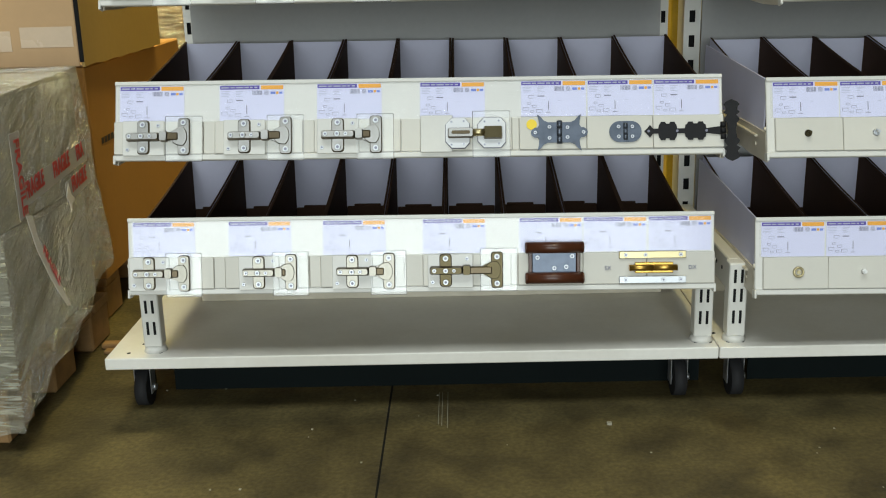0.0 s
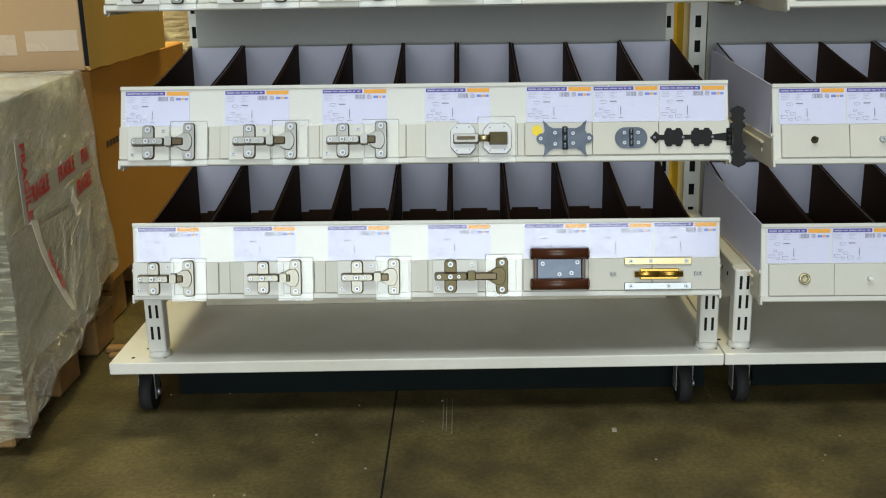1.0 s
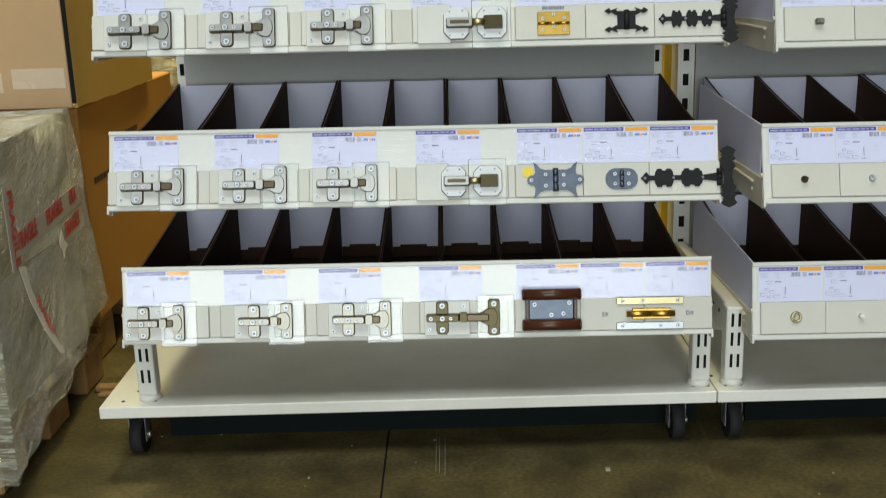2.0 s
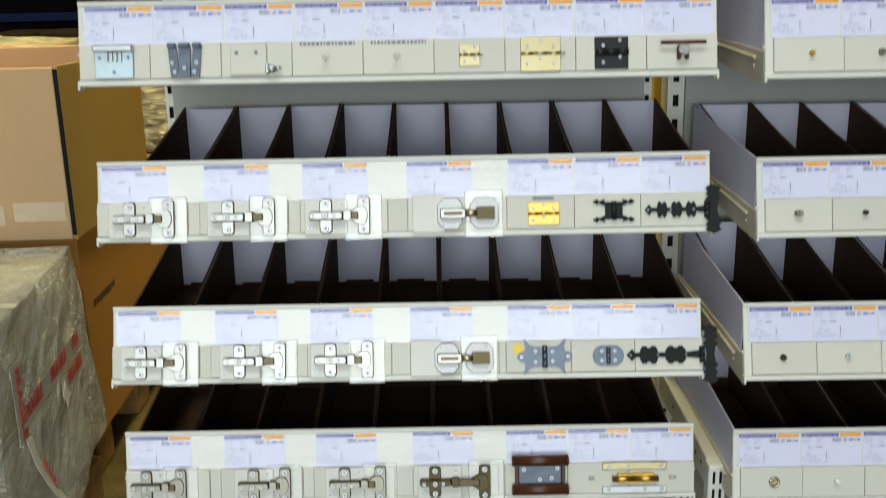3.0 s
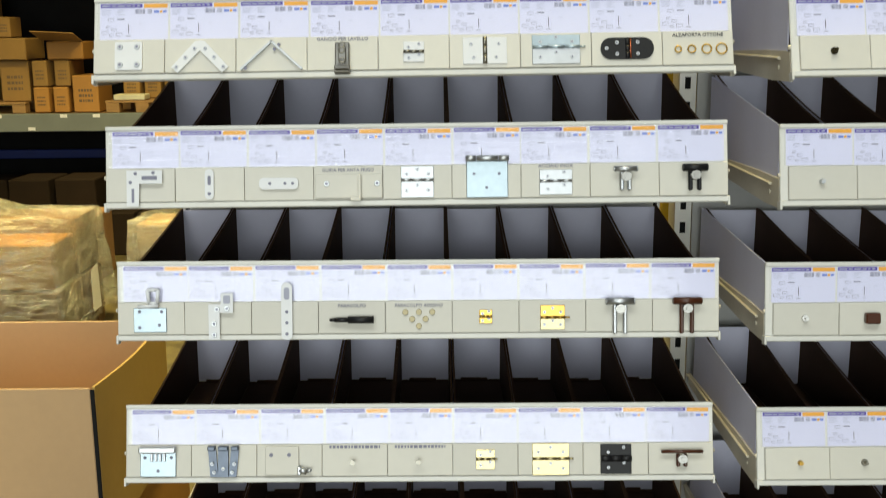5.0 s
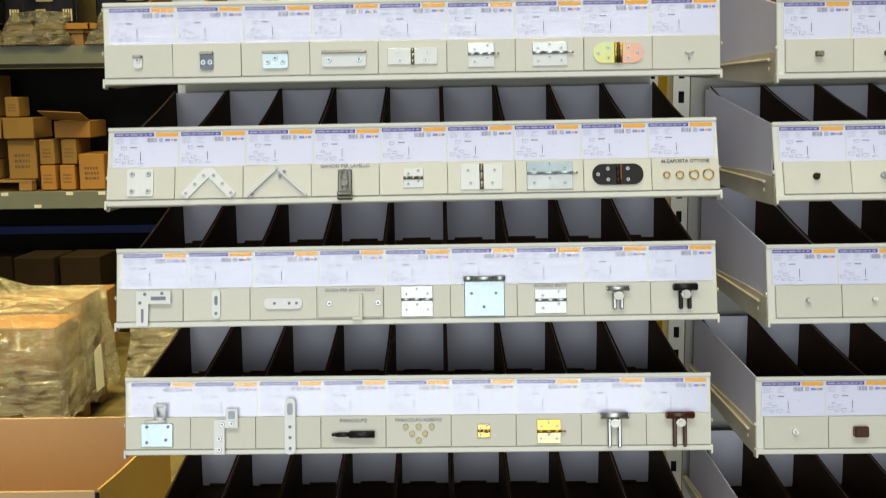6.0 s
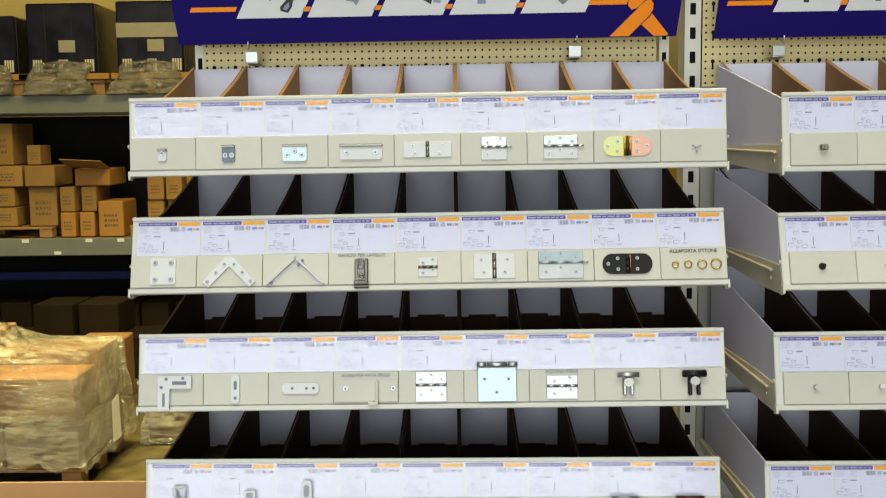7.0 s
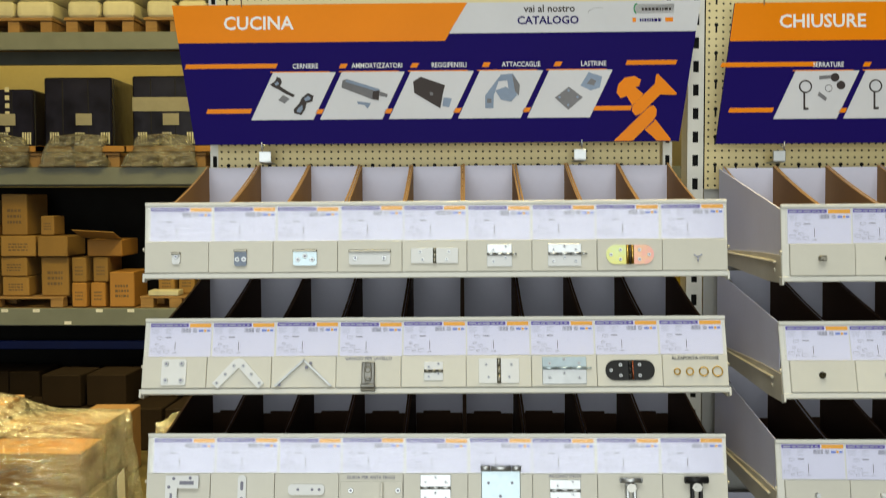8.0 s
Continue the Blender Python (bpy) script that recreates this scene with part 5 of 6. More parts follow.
# small fittings on the neighbouring trays
for k in range(8):
    for j in range(2):
        x = 0.012 + 0.1085 * (j + 0.5) + (0.004 if k in (0, 3) else -0.002) + 0.0
        kind = (k * 2 + j) % 5
        metal = (STEEL, DULL, WHITEP, BRONZE, BRASS)[(k * 3 + j * 2) % 5]
        ob = thing("small_fitting", PLACE_B[k] @ face_pose(0, 0, LEAN_Y[k]) @ pose(-0.495 + x, Y0, -0.092), "tiny metal furniture fitting on a cream panel", "fitting", "small fittings")
        bm = bmesh.new()
        if k == 0 and j == 0:
            ring(bm, (0, -0.002, 0), 0.0075, 0.0022)
            rod(bm, (0, 0, 0), (0, -0.004, 0), 0.0030)
            metal = PALEBRASS
        elif k == 4 and j == 1:
            rbox(bm, -0.012, 0.012, -0.012, 0, -0.009, 0.009, 0.002)
            metal = BROWNM
        elif kind < 2:
            rod(bm, (0, 0, 0), (0, -0.008, 0), 0.0045, 0.0035)
            rod(bm, (0, -0.008, 0), (0, -0.010, 0), 0.0022)
        elif kind < 4:
            rod(bm, (0, 0, 0), (0, -0.003, 0), 0.0060, 0.0050)
            rod(bm, (0, -0.003, 0), (0, -0.012, 0), 0.0026)
        else:
            rbox(bm, -0.006, 0.007, -0.008, 0, -0.004, 0.005, 0.0015)
            rod(bm, (0.002, -0.008, 0), (0.002, -0.011, 0), 0.0035)
        part("body", bm, metal, ob)

# ---- pallets and cartons beside the display ----
def film(name, veil, scale, tint=(0.9, 0.9, 0.86), strength=0.9, turn=35, grain=(0.35, 0.40, 0.055), low=0.8, high=1.2, milk=(0.66, 0.62, 0.48), folds=0.5):
    """Wrinkled stretch film: see-through with milky folds and sharp glints."""
    m = bpy.data.materials.new(name)
    m.use_nodes = True
    nt = m.node_tree
    nt.nodes.clear()
    N, L = nt.nodes, nt.links
    out, tr, df = N.new("ShaderNodeOutputMaterial"), N.new("ShaderNodeBsdfTransparent"), N.new("ShaderNodeBsdfDiffuse")
    gl, fr, m1, m2 = N.new("ShaderNodeBsdfGlossy"), N.new("ShaderNodeFresnel"), N.new("ShaderNodeMixShader"), N.new("ShaderNodeMixShader")
    tr.inputs[0].default_value = (*tint, 1)
    df.inputs[0].default_value = (*milk, 1)
    gl.inputs["Roughness"].default_value = 0.10
    fr.inputs[0].default_value = 2.0
    tc, mp = N.new("ShaderNodeTexCoord"), N.new("ShaderNodeMapping")
    mp.vector_type = "TEXTURE"
    mp.inputs["Rotation"].default_value = (radians(turn), 0, 0)
    mp.inputs["Scale"].default_value = grain
    L.new(tc.outputs["Object"], mp.inputs[0])
    n1, n2 = N.new("ShaderNodeTexNoise"), N.new("ShaderNodeTexNoise")
    n1.inputs["Scale"].default_value, n1.inputs["Detail"].default_value, n1.inputs["Distortion"].default_value = scale, 6, 0.6
    n2.inputs["Scale"].default_value, n2.inputs["Detail"].default_value = scale * 0.35, 3
    for n in (n1, n2):
        L.new(mp.outputs[0], n.inputs["Vector"])
    bp = N.new("ShaderNodeBump")
    bp.inputs["Strength"].default_value, bp.inputs["Distance"].default_value = strength, 0.035
    L.new(n1.outputs["Fac"], bp.inputs["Height"])
    L.new(bp.outputs[0], gl.inputs["Normal"])
    r = N.new("ShaderNodeMapRange")
    r.inputs["From Min"].default_value, r.inputs["From Max"].default_value = 0.40, 0.64
    r.inputs["To Min"].default_value, r.inputs["To Max"].default_value = veil * low, veil * high
    both = N.new("ShaderNodeMix")
    both.data_type = "FLOAT"
    both.inputs[0].default_value = folds
    L.new(n2.outputs["Fac"], both.inputs[2])
    L.new(n1.outputs["Fac"], both.inputs[3])
    L.new(both.outputs[0], r.inputs["Value"])
    L.new(r.outputs[0], m1.inputs[0])
    L.new(tr.outputs[0], m1.inputs[1])
    L.new(df.outputs[0], m1.inputs[2])
    L.new(fr.outputs[0], m2.inputs[0])
    L.new(m1.outputs[0], m2.inputs[1])
    L.new(gl.outputs[0], m2.inputs[2])
    L.new(m2.outputs[0], out.inputs[0])
    return m


FILM = film("stretch_film", 0.36, 7.0, low=0.35, high=1.6, turn=22, strength=1.6, grain=(0.35, 0.42, 0.032), milk=(0.62, 0.60, 0.48), folds=0.7)
FILM_FAR = film("stretch_film_far", 0.22, 6.0, low=0.06, high=2.0, strength=1.5, turn=18, grain=(0.50, 0.55, 0.10), folds=0.6)
GREYCARTON = mat("grey_beige_carton", (0.34, 0.32, 0.24), 0.7, vary=0.08, scale=3, fine=40, bump=0.05)
TAPEW = mat("white_parcel_tape", (0.78, 0.77, 0.74), 0.3, vary=0.05)
REDINK = mat("red_ink", (0.55, 0.03, 0.03), 0.5, bump=0.0)


def shell(bm, base, top, z0, z1, nu, nv, amp, seed, cap=True, ragged=0.0, mi=0, lift=0.0):
    """A draped skin between two four-cornered outlines, uneven as pulled film is."""
    r = random.Random(seed)
    off = Vector((r.random() * 9, r.random() * 9, r.random() * 9))
    def at(k, u, v):
        i, f = int(u * 4) % 4, u * 4 - int(u * 4)
        a = Vector(base[i]).lerp(Vector(base[(i + 1) % 4]), f)
        b = Vector(top[i]).lerp(Vector(top[(i + 1) % 4]), f)
        p = a.lerp(b, v)
        far = (p.y - base[0][1]) / (base[2][1] - base[0][1])
        low = z0 + lift * min(1.0, max(0.0, far))
        z = low + (z1 - low) * v
        c = Vector((sum(q[0] for q in base) / 4, sum(q[1] for q in base) / 4))
        d = (p - c).normalized()
        w = noise.noise(Vector((p.x * 7, p.y * 7, z * 7)) + off) * amp + noise.noise(Vector((p.x * 22, p.y * 22, z * 22)) + off) * amp * 0.4
        if v == 0 and ragged:
            z += ragged * (noise.noise(Vector((p.x * 11, p.y * 11, 3)) + off) + 0.3)
        return bm.verts.new((p.x + d.x * w, p.y + d.y * w, z + (w * 0.4 if v > 0.9 else 0)))
    rows = [[at(0, i / nu, j / nv) for i in range(nu)] for j in range(nv + 1)]
    for j in range(nv):
        for i in range(nu):
            f = bm.faces.new((rows[j][i], rows[j][(i + 1) % nu], rows[j + 1][(i + 1) % nu], rows[j + 1][i]))
            f.material_index = mi
    if cap:
        c = bm.verts.new((sum(q[0] for q in top) / 4, sum(q[1] for q in top) / 4, z1 + amp * 0.4))
        for i in range(nu):
            bm.faces.new((rows[nv][i], rows[nv][(i + 1) % nu], c)).material_index = mi


def pallet(root, x0, x1, y0, y1, inv, h=0.105):
    for i in range(5):
        bm = bmesh.new()
        c = y0 + 0.05 + (y1 - y0 - 0.10) * i / 4
        rbox(bm, x0, x1, c - 0.045, c + 0.045, h - 0.020, h - 0.002, 0.002)
        part("deck_board", bm, WOOD, root, "", inv)
    for x in (x0 + 0.06, (x0 + x1) / 2, x1 - 0.06):
        for y in (y0 + 0.06, (y0 + y1) / 2, y1 - 0.06):
            bm = bmesh.new()
            rbox(bm, x - 0.055, x + 0.055, y - 0.055, y + 0.055, 0.0, h - 0.021, 0.004)
            part("block", bm, WOOD, root, "", inv)


XR = -0.722
root = thing("wrapped_pallet_stack", pose(-1.2, 0.2, 0), "grey cartons on a wooden pallet wrapped in stretch film", "pallet stack")
inv = pose(1.2, -0.2, 0)
pallet(root, -1.66, XR + 0.012, -0.09, 0.46, inv, 0.10)
for j in range(2):
    for i in range(2):
        bm = bmesh.new()
        rbox(bm, -1.66 + 0.470 * i, -1.66 + 0.470 * i + 0.465, -0.085, 0.428, 0.102 + 0.24 * j, 0.102 + 0.24 * j + 0.237, 0.006)
        part("carton", bm, GREYCARTON, root, "grey beige carton", inv)
bm = bmesh.new()
shell(bm, ((-1.70, -0.120), (-0.668, -0.130), (-0.698, 0.480), (-1.70, 0.480)), ((-1.68, -0.100), (-0.668, -0.100), (-0.716, 0.440), (-1.68, 0.440)), 0.030, 0.590, 180, 26, 0.007, 3, ragged=0.03, lift=0.13)
part("stretch_film", bm, FILM, root, "wrinkled clear stretch film", inv)
for a, b, z, txt in ((-0.085, 0.320, 0.430, 3), (0.165, 0.330, 0.384, 1)):
    bm = bmesh.new()
    prism(bm, ((a, z - 0.022), (b, z - 0.012), (b, z + 0.028), (a, z + 0.018)), -0.0005, 0.0)
    tp = part("parcel_tape", bm, clear("milky_tape", (0.97, 0.97, 0.95), 0.12, 1.4, 0.55), root, "milky parcel tape", inv @ pose(-0.651, 0, 0, 0, 0, 94.0))
    for i in range(txt):
        u = (0.0, 0.155, 0.275)[i] if txt > 1 else (a + b) / 2 + 0.005
        words("FRAGILE" if i < 2 else "FRA", 0.034, pose(u, -0.0012, z + 0.003 + 0.01 * (u - a) / (b - a), 0, -3.0, 0) @ Matrix.Diagonal((0.80, 1, 1.15, 1)), REDINK, tp, "red lettering", 0.0010)
bm = bmesh.new()
prism(bm, ((-0.095, 0.395), (-0.050, 0.395), (-0.050, 0.535), (-0.095, 0.535)), -0.0005, 0)
tp = part("parcel_tape", bm, clear("milky_tape_upright", (0.97, 0.97, 0.95), 0.12, 1.4, 0.52), root, "milky parcel tape", inv @ pose(-0.649, 0, 0, 0, 0, 94.0))
words("FRAGILE", 0.036, pose(-0.068, -0.0012, 0.462, 0, 90, 0) @ Matrix.Diagonal((0.95, 1, 0.9, 1)), REDINK, tp, "red lettering", 0.0006)
bm = bmesh.new()
o = ((-0.078, 0.400), (-0.048, 0.394), (-0.034, 0.350), (0.004, 0.300), (0.052, 0.240), (0.092, 0.190), (0.072, 0.196), (0.036, 0.232), (-0.004, 0.276), (-0.046, 0.332))
prism(bm, o, -0.0008, 0)
tp = part("loose_tape", bm, TAPEW, root, "loose white tape end", inv @ pose(-0.645, 0, 0, 0, 0, 94.0))
words("FRAGILE", 0.024, pose(0.014, -0.0014, 0.288, 0, 52, 0) @ Matrix.Diagonal((1.15, 1, 0.9, 1)), REDINK, tp, "red lettering", 0.0005)
bm = bmesh.new()
o = ((0.146, 0.380), (0.166, 0.402), (0.176, 0.380), (0.196, 0.366), (0.176, 0.362), (0.166, 0.348), (0.160, 0.368))
prism(bm, o, -0.0008, 0)
part("tape_flake", bm, TAPEW, root, "crumpled white tape flake", inv @ pose(-0.646, 0, 0, 0, 0, 94.0))

# lower orange carton on its pallet
root = thing("carton_on_pallet", pose(-1.1, 0.9, 0), "large closed orange brown carton on a wooden pallet", "carton")
inv = pose(1.1, -0.9, 0)
pallet(root, -1.52, -0.745, 0.545, 1.32, inv, 0.10)
bm = bmesh.new()
rbox(bm, -1.52, -0.737, 0.540, 1.33, 0.1005, 0.578, 0.004)
part("carton", bm, BOARD_O, root, "", inv)
bm = bmesh.new()
bars(bm, 0.60, 0.40, 0.16, 0.014, 9, -0.0002, 0, 5)
part("handwriting", bm, PIC_DARK, root, "dark unreadable handwriting", inv @ pose(-0.7367, 0, 0, 0, 0, 90))
bm = bmesh.new()
bars(bm, 0.86, 0.47, 0.10, 0.012, 6, -0.0002, 0, 6)
part("handwriting", bm, PIC_DARK, root, "dark unreadable handwriting", inv @ pose(-0.7367, 0, 0, 0, 0, 90))

# open carton on top
root = thing("open_carton", pose(-1.1, 0.8, 0.58), "empty open tan carton standing on a closed carton", "carton")
inv = pose(1.1, -0.8, -0.58)
X0, X1, YA, YB, Z0, Z1 = -1.50, -0.728, 0.524, 1.090, 0.5795, 0.950
t = 0.006
for nm, m, c in (("front_wall", BOARD, (X0, X1 - 0.010, YA, YA + t, Z0, Z1)), ("rear_wall", BOARD, (X0, X1 - t, YB - t, YB, Z0, Z1 - 0.004)), ("left_wall", BOARD, (X0, X0 + t, YA + t, YB - t, Z0, Z1)), ("bottom", BOARD, (X0 + t, X1 - t, YA + t, YB - t, Z0, Z0 + t))):
    bm = bmesh.new()
    rbox(bm, *c, 0.002)
    part(nm, bm, m, root, "", inv)
bm = bmesh.new()
n = 10
rows = []
for i in range(n + 1):
    y = YA + 0.004 + (YB - YA - 0.004) * i / n
    bow = 0.012 * math.sin(math.pi * i / n) + 0.012 * i / n
    top = Z1 + 0.002 - 0.006 * math.sin(math.pi * i / n)
    low = Z0 + 0.003 * (i % 2)
    rows.append([(X1 + bow * 0.6, y, low), (X1 + bow, y, top), (X1 + bow - t, y, top), (X1 + bow * 0.6 - t, y, low)])
vs = [[bm.verts.new(p) for p in q] for q in rows]
for i in range(n):
    for k in range(4):
        bm.faces.new((vs[i][k], vs[i + 1][k], vs[i + 1][(k + 1) % 4], vs[i][(k + 1) % 4]))
bm.faces.new(vs[0])
bm.faces.new(vs[-1][::-1])
bmesh.ops.recalc_face_normals(bm, faces=bm.faces)
# same carton, but this wall's colour carries the warm light on it
part("side_wall", bm, BOARD_WARM, root, "bowed side wall, tinted ochre as by warm light", inv)
bm = bmesh.new()
rbox(bm, X1 - 0.0095, X1 - 0.0005, YA - 0.001, YA + 0.003, Z0 + 0.01, Z1 - 0.004, 0.001)
part("corner_gap", bm, DARK, root, "dark open corner seam", inv)
bm = bmesh.new()
rbox(bm, X1 - 0.130, X1 - 0.018, YA - 0.0012, YA - 0.0002, Z0 + 0.042, Z0 + 0.085, 0.0004)
rbox(bm, X1 - 0.330, X1 - 0.150, YA - 0.0012, YA - 0.0002, Z0 + 0.035, Z0 + 0.078, 0.0004)
part("tape_strip", bm, TAPE, root, "strip of clear tape", inv)
bm = bmesh.new()
bars(bm, 0.72, 0.80, 0.12, 0.014, 6, -0.0002, 0, 8)
part("handwriting", bm, PIC_DARK, root, "dark unreadable handwriting", inv @ pose(X1 + 0.0135, 0, 0, 0, 0, 91.5))

# wood splinter and crumbs on the floor
bm = bmesh.new()
rbox(bm, -0.705, -0.630, 0.360, 0.385, 0.0, 0.012, 0.003)
rbox(bm, -0.690, -0.655, 0.330, 0.350, 0.0, 0.008, 0.002)
solo("wood_scrap", bm, WOOD, "broken brown wood splinters on the floor", "wood scrap")
bm = bmesh.new()
rr = random.Random(4)
for i in range(110):
    x, y = rr.uniform(-1.2, 1.6), rr.uniform(-1.2, 0.3)
    s = rr.uniform(0.0006, 0.0018)
    box(bm, x - s, x + s, y - s, y + s * rr.uniform(0.6, 1.5), 0, s * 0.8)
for x, y, s in ((0.315, -0.050, 0.004),):
    box(bm, x - s, x + s, y - s, y + s, 0, s)
solo("floor_grit", bm, GREYCARTON, "fine pale grit and crumbs on the concrete", "grit", "stuff")
bm = bmesh.new()
for x in (0.018, 0.024, 0.034):
    box(bm, x, x + 0.0008, -0.02 - x, 0.10, 0.0002, 0.0005)
solo("floor_scratch", bm, GREYCARTON, "pale scratches on the concrete floor", "scratch", "structure")

# wrapped brown stack further back
root = thing("wrapped_carton_stack", pose(-2.6, 4.1, 0), "brown cartons on a pallet under loose stretch film", "pallet stack")
inv = pose(2.6, -4.1, 0) @ pose(0, 0.37, 0)
pallet(root, -3.2, -2.00, 3.40, 4.16, inv, 0.11)
for i, (a, b, c, d, h) in enumerate(((-3.2, -2.42, 3.40, 3.78, 0.36), (-2.41, -2.00, 3.40, 3.78, 0.36), (-3.2, -2.42, 3.79, 4.16, 0.36), (-2.41, -2.00, 3.79, 4.16, 0.36), (-3.2, -2.62, 3.42, 3.78, 0.70), (-2.61, -2.02, 3.42, 3.78, 0.62), (-2.72, -2.01, 3.80, 4.15, 0.70), (-3.2, -2.60, 3.80, 4.10, 0.80))):
    z0 = 0.112 if h == 0.36 else 0.363 if h < 0.8 else 0.706
    bm = bmesh.new()
    rbox(bm, a, b - 0.004, c, d - 0.004, z0, h - 0.012 if h < 0.8 else 0.80, 0.006)
    part("carton", bm, (KRAFT, BOARD_O)[i % 3 == 2], root, "brown carton", inv)
bm = bmesh.new()
shell(bm, ((-3.24, 3.36), (-1.955, 3.36), (-1.925, 4.20), (-3.24, 4.20)), ((-3.22, 3.40), (-2.00, 3.39), (-1.99, 4.16), (-3.22, 4.16)), 0.10, 0.70, 120, 16, 0.02, 8, ragged=0.05, cap=False)
part("stretch_film", bm, FILM_FAR, root, "loose clear stretch film", inv)
bm = bmesh.new()
g = []
for i in range(13):
    row = []
    for j in range(11):
        x, y = -3.22 + 1.225 * i / 12, 3.385 + 0.78 * j / 10
        rim = min(1.0, (12 - i) / 3) * min(1.0, j / 2.5, (10 - j) / 1.5)
        z = 0.70 + rim * (0.03 + 0.16 * max(0, 1 - abs(i - 3.5) / 5) * max(0, 1 - abs(j - 7) / 6) + 0.03 * noise.noise(Vector((x * 4, y * 4, 1))))
        row.append(bm.verts.new((x, y, z)))
    g.append(row)
for i in range(12):
    for j in range(10):
        bm.faces.new((g[i][j], g[i + 1][j], g[i + 1][j + 1], g[i][j + 1]))
part("film_top", bm, FILM_FAR, root, "sagging film over the top", inv)
bm = bmesh.new()
prism(bm, ((3.72, 0.16), (3.86, 0.16), (3.84, 0.42), (3.72, 0.40)), -0.001, 0)
part("paper_note", bm, WHITEP, root, "white paper note", inv @ pose(-1.925, 0, 0, 0, 0, 90))
# a small wrapped pile behind the display
root = thing("wrapped_small_pile", pose(-1.6, 4.2, 0), "small pile of film wrapped brown parcels", "parcel pile")
inv = pose(1.6, -4.2, 0) @ pose(-0.10, 0, 0)
for i, (a, b, c, d, z0, z1) in enumerate(((-1.78, -1.30, 4.6, 5.1, 0, 0.30), (-1.72, -1.32, 4.65, 5.05, 0.302, 0.56))):
    bm = bmesh.new()
    rbox(bm, a, b, c, d, z0, z1, 0.02, seg=2)
    part("parcel", bm, (KRAFT, BOARD)[i], root, "brown parcel", inv)
bm = bmesh.new()
shell(bm, ((-1.82, 4.55), (-1.26, 4.55), (-1.26, 5.14), (-1.82, 5.14)), ((-1.75, 4.62), (-1.29, 4.62), (-1.29, 5.08), (-1.75, 5.08)), 0.01, 0.58, 60, 10, 0.03, 12)
part("stretch_film", bm, FILM_FAR, root, "clear stretch film", inv)

# ---- pallet rack at the back of the hall ----
RACK = mat("grey_green_rack_steel", (0.20, 0.22, 0.20), 0.5, vary=0.08, scale=4)
RACKB = mat("blue_rack_steel", (0.010, 0.030, 0.20), 0.5, vary=0.08, scale=4)
WRAPD = mat("dark_wrapped_goods", (0.010, 0.010, 0.030), 0.32, vary=0.3, scale=6, fine=14, bump=0.9, coat=0.35)
SACK = mat("pale_sack", (0.70, 0.67, 0.50), 0.7, vary=0.12, scale=3, fine=18, bump=0.4)
YF = 7.10
root = thing("pallet_rack", pose(-3.0, YF + 0.5, 0), "tall grey steel pallet rack with three beam levels", "pallet rack")
inv = pose(3.0, -YF - 0.5, 0)
for x in (-8.2, -5.05, -2.04, 1.0, 4.0, 7.0):
    for y in (YF, YF + 0.95):
        bm = bmesh.new()
        rbox(bm, x - 0.04, x + 0.04, y + 0.01, y + 0.08, 0, 4.9, 0.004)
        part("rack_post", bm, RACKB, root, "dark blue rack post", inv)
for z in (1.052, 2.257, 3.400):
    for a, b in ((-8.15, -5.10), (-5.00, -2.09), (-1.99, 0.95), (1.05, 3.95), (4.05, 6.95)):
        for y in (YF, YF + 0.98):
            bm = bmesh.new()
            rbox(bm, a, b, y, y + 0.05, z - 0.150, z, 0.006)
            part("rack_beam", bm, RACK, root, "grey rack beam", inv)
        bm = bmesh.new()
        rbox(bm, a, b, YF + 0.06, YF + 0.97, z - 0.03, z - 0.005, 0.003)
        part("rack_deck", bm, WOOD, root, "timber rack deck", inv)
for a, b in ((-5.00, -2.09), (-1.99, 0.95)):
    bm = bmesh.new()
    rbox(bm, a, b, YF + 0.80, YF + 0.86, 0.585, 0.665, 0.006)
    part("low_beam", bm, RACKB, root, "blue low beam", inv)
# black sheets added behind the bays in place of the deep rack's shade
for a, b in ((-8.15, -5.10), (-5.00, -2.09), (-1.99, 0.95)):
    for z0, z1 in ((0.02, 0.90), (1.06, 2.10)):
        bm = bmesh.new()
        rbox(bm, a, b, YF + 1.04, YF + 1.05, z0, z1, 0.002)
        part("shade_sheet", bm, DARK, root, "black sheet added as shade behind the goods", inv)
rr = random.Random(21)
for i in range(16):
    x = -4.70 + 0.272 * i
    bm = bmesh.new()
    z = 1.018 - 0.105 * (i % 3 == 2)
    rbox(bm, x - 0.030, x + 0.030, YF - 0.002, YF - 0.0005, z, z + 0.028, 0.0004)
    part("beam_label", bm, WHITEP, root, "small white beam label", inv)

LABELP = mat("carton_print", (0.16, 0.10, 0.05), 0.7, bump=0.0)


def carton(x0, x1, z0, z1, y0=YF + 0.10, d=0.45, m=None, prints=True, label="closed brown carton on the warehouse rack"):
    ob = thing("carton", pose((x0 + x1) / 2, y0 + d / 2 + rr.uniform(-0.03, 0.05), z0, 0, 0, rr.uniform(-3, 3)), label, "carton", "cartons on the rack")
    bm = bmesh.new()
    w = (x1 - x0) / 2 - 0.016
    rbox(bm, -w, w, -d / 2, d / 2, 0.001, z1 - z0 - 0.003, 0.008)
    part("box", bm, m or (BOARD_R, KRAFT, BOARD_R, BOARD_O)[rr.randrange(4)], ob)
    if prints:
        bm = bmesh.new()
        for j in range(3):
            bars(bm, -w * 0.55, (z1 - z0) * (0.28 + 0.14 * j), w * 1.1, (z1 - z0) * 0.07, 5, -d / 2 - 0.0005, 0, rr.randrange(99))
        tagged(part("print", bm, LABELP, ob, "dark printed marks"), kind="stuff")
    return ob


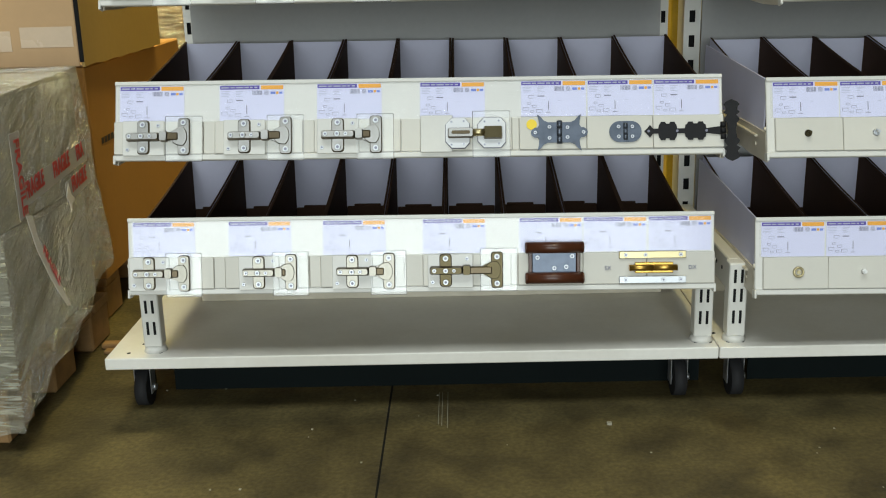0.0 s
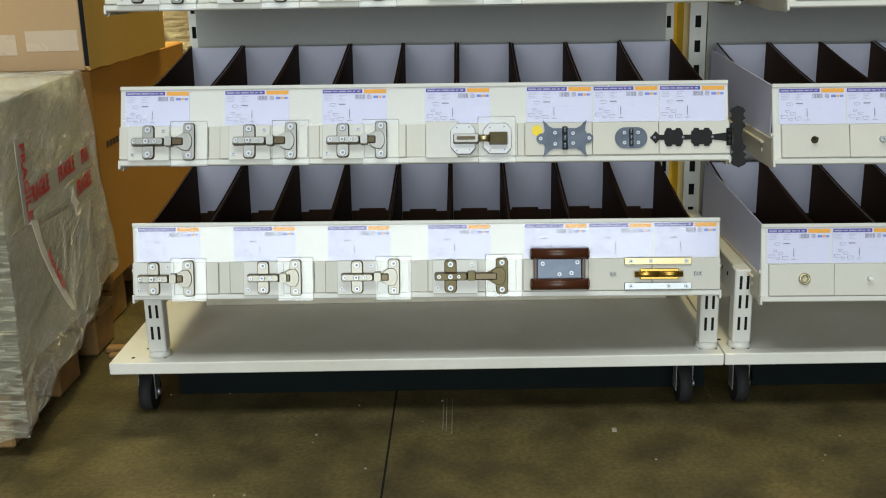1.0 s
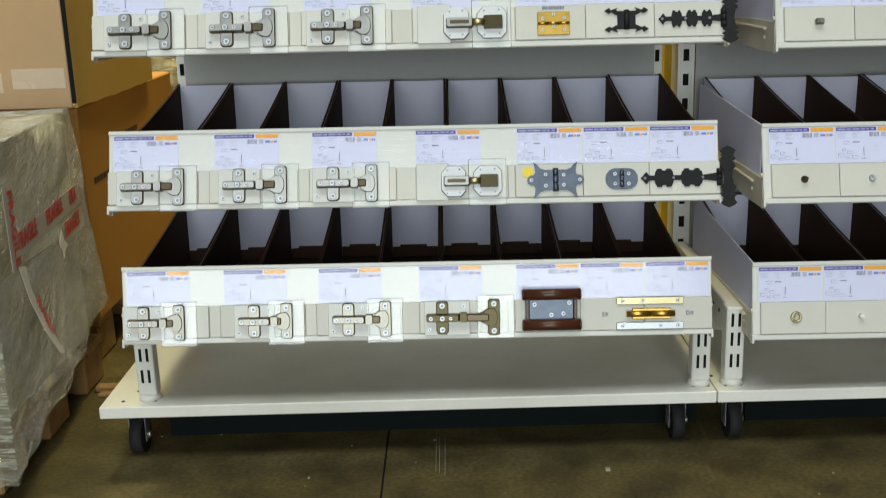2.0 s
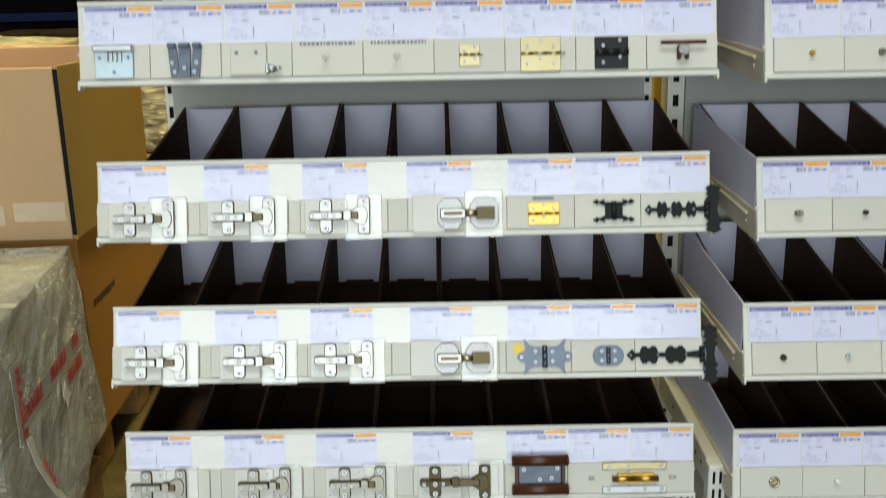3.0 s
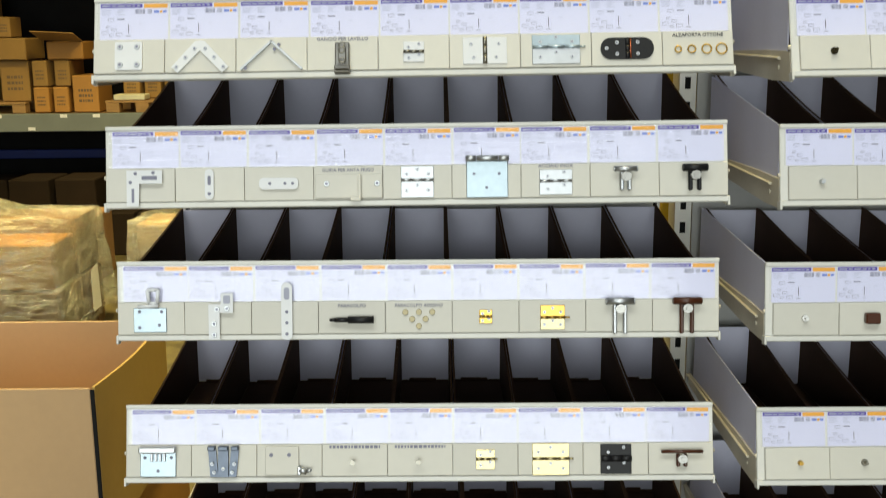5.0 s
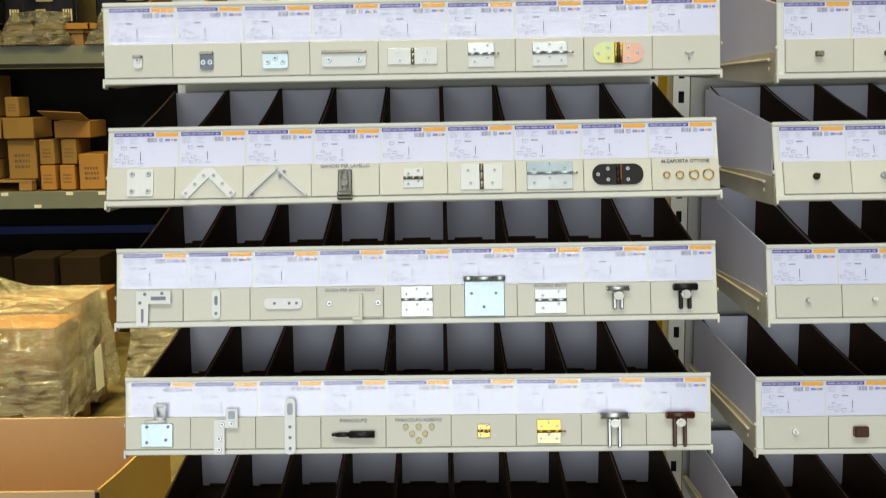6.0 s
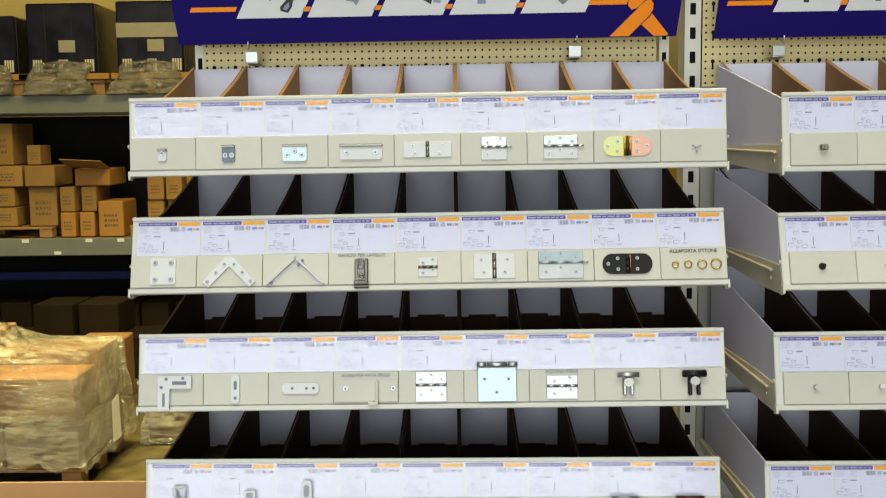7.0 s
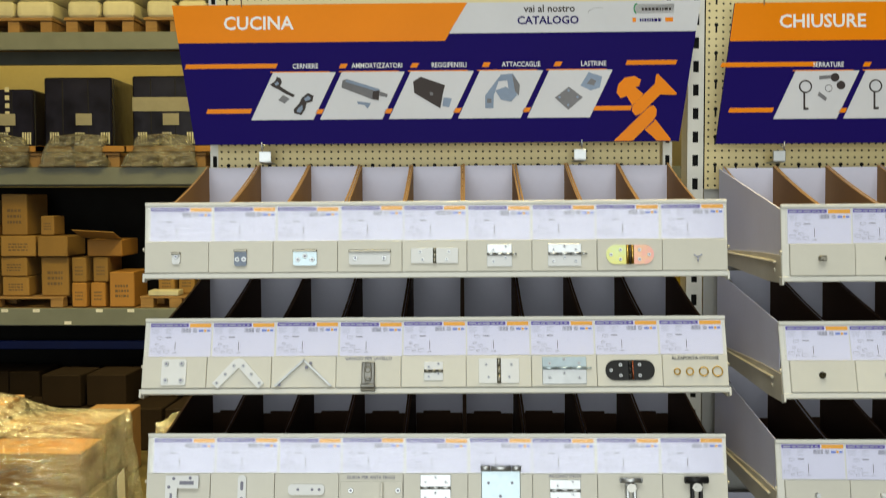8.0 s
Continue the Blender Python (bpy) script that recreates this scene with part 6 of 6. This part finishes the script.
def stack(x0, x1, z0, z1, nx, nz, **kw):
    for i in range(nx):
        for j in range(nz):
            a, b = x0 + (x1 - x0) * i / nx, x0 + (x1 - x0) * (i + 1) / nx
            carton(a, b, z0 + (z1 - z0) * j / nz, z0 + (z1 - z0) * (j + 1) / nz, **kw)


low = thing("rack_pallet", pose(-4.0, YF + 0.5, 1.053), "dark wooden pallet on the warehouse rack", "pallet")
pallet(low, -4.62, -3.40, YF + 0.06, YF + 0.86, pose(4.0, -YF - 0.5, 0), 0.092)
stack(-4.60, -3.99, 1.146, 1.98, 2, 4)
stack(-3.975, -3.715, 1.146, 1.488, 1, 2)
carton(-3.975, -3.645, 1.490, 1.672, m=BOARD_R)
carton(-3.975, -3.720, 1.674, 2.034, m=BOARD_R)
carton(-3.640, -3.372, 1.146, 1.488, m=BOARD_R)
carton(-3.640, -3.350, 1.490, 1.672, m=BOARD_R, prints=False)
carton(-3.622, -3.474, 1.674, 1.845, m=BOARD_R, d=0.25)
stack(-3.352, -3.034, 1.054, 1.268, 2, 1, m=BOARD_O)
carton(-3.030, -2.786, 1.054, 1.362, m=BOARD_O)
stack(-3.336, -3.020, 1.270, 1.486, 2, 1, m=BOARD_R)
op = carton(-3.230, -2.895, 1.490, 1.640, m=BOARD_O, prints=False, label="open brown carton with a raised flap on the rack")
bm = bmesh.new()
v = box(bm, -0.20, 0.15, -0.26, 0.0, 0, 0.006)
bmesh.ops.transform(bm, matrix=pose(0, -0.20, 0.150, -16, 3, 0), verts=v)
part("flap", bm, BOARD_R, op, "pale raised flap")
side = thing("rack_pallet", pose(-2.4, YF + 0.5, 1.053), "orange wooden pallet on the warehouse rack", "pallet")
pallet(side, -2.73, -2.12, YF + 0.04, YF + 0.84, pose(2.4, -YF - 0.5, 0), 0.100)
stack(-2.64, -2.12, 1.155, 1.56, 3, 2, m=BOARD_R, y0=YF + 0.25)
bm = bmesh.new()
rbox(bm, -2.66, -2.40, YF + 0.05, YF + 0.22, 1.154, 1.200, 0.006)
solo("paper_pile", bm, SACK, "pale pile of papers on the rack pallet", "papers")
stack(-1.9, 0.8, 1.054, 1.9, 7, 3, prints=False)
# low cartons: the shade under the rack is put into their board colour
stack(-4.9, -3.7, 0.0, 0.46, 4, 1, prints=False, m=BOARD_SHADE, y0=YF + 0.30)
stack(-3.6, -2.2, 0.0, 0.44, 5, 1, prints=False, m=BOARD_SHADE, y0=YF + 0.32)
FLOORROW = "brown carton on the floor before the rack, darkened for shade"
stack(-5.2, -1.9, 0.0, 0.34, 8, 1, prints=False, m=BOARD_SHADE, y0=6.35, d=0.5, label=FLOORROW)
stack(-3.3, -2.6, 0.342, 0.60, 2, 1, prints=False, m=BOARD_SHADE, y0=6.40, d=0.4, label=FLOORROW)
carton(-2.68, -2.32, 0.0, 0.470, m=KRAFT, y0=5.4, d=0.45, label="tan carton on the hall floor")
stack(-1.9, 0.8, 0.0, 0.42, 6, 1, prints=False)


def rack_pallet(x0, x1, z, kind, high=0.62, style=0):
    ob = thing("loaded_pallet", pose((x0 + x1) / 2, YF + 0.5, z), "dark film wrapped goods on a rack pallet" if kind == "dark" else "pale sacks stacked on a rack pallet", "pallet load", "loaded pallets")
    iv = pose(-(x0 + x1) / 2, -YF - 0.5, -z)
    w = (x1 - x0) / 2
    for s in (-1, 0, 1):
        bm = bmesh.new()
        rbox(bm, s * (w - 0.06) - 0.05, s * (w - 0.06) + 0.05, -0.45, 0.42, 0.0, 0.10, 0.004)
        part("runner", bm, WOOD, ob, "wooden pallet runner")
    bm = bmesh.new()
    rbox(bm, -w, w, -0.47, 0.44, 0.10, 0.125, 0.003)
    part("deck", bm, WOOD, ob)
    if kind == "dark":
        full = 0.128 + high
        bm = bmesh.new()
        rbox(bm, -w + 0.02, w - 0.08, -0.42, 0.40, 0.128, full, 0.012)
        for q in range(3):
            x = -w + 0.10 + (2 * w - 0.24) * q / 2
            box(bm, x + 0.075, x + 0.083, -0.4235, -0.4195, 0.14, full - 0.02, 2)
            for j in range(4):
                box(bm, x - 0.035 + 0.021 * j, x - 0.022 + 0.021 * j, -0.4235, -0.4195, 0.20, 0.30, 1)
        part("wrapped_block", bm, (WRAPD, SACK, RUBBER), ob, "dark film wrapped block")
        if style == 0:
            bm = bmesh.new()
            for q in range(8):
                for x in (-w + 0.07, 0.02):
                    box(bm, x - 0.018, x + 0.018, -0.4245, -0.4205, 0.17 + 0.068 * q, 0.21 + 0.068 * q)
            part("sticker_column", bm, SACK, ob, "columns of small pale stickers")
        elif style == 2:
            bm = bmesh.new()
            rbox(bm, -w + 0.02, w - 0.10, -0.4250, -0.4205, full - 0.30, full - 0.18, 0.001)
            part("pale_band", bm, GREYCARTON, ob, "pale grey band round the goods")
        bm = bmesh.new()
        rbox(bm, -0.05, 0.09, -0.4275, -0.4245, 0.36, 0.46, 0.001)
        part("paper_sheet", bm, GREYCARTON, ob, "grey paper sheet")
        bm = bmesh.new()
        rbox(bm, -w * 1.1, w * 1.2, -0.50, -0.48, 0.13, 0.18, 0.003)
        part("orange_bar", bm, BOARD_O, ob, "orange bar")
        bm = bmesh.new()
        shell(bm, ((-0.35, -0.56), (0.25, -0.56), (0.25, -0.47), (-0.35, -0.47)), ((-0.22, -0.53), (0.20, -0.53), (0.20, -0.47), (-0.22, -0.47)), -0.06 + 0.066, 0.26, 48, 8, 0.06, rr.randrange(90))
        part("loose_film", bm, FILM_FAR, ob, "crumpled loose film")
    else:
        for j in range(4):
            for i in range(2):
                bm = bmesh.new()
                a = -w + w * i
                rbox(bm, a + 0.01, a + w - 0.01, -0.43, 0.40, 0.13 + 0.15 * j, 0.13 + 0.15 * j + 0.148, 0.05, seg=3)
                part("sack", bm, SACK, ob, "pale sack")
    return ob


for i, (a, b, h) in enumerate(((-4.95, -4.30, 0.55), (-4.20, -3.56, 0.54), (-3.56, -2.88, 0.64), (-2.80, -2.14, 0.65), (-1.9, -1.2, 0.6), (-1.1, -0.4, 0.6), (-0.2, 0.5, 0.6))):
    rack_pallet(a, b, 2.258, "dark", h, (1, 0, 1, 2)[i % 4])
for a, b in ((-4.95, -4.25), (-4.12, -3.44), (-3.34, -2.74), (-2.66, -2.12), (-1.9, -1.2), (1.2, 1.9), (2.0, 2.7)):
    rack_pallet(a, b, 3.401, "pale")
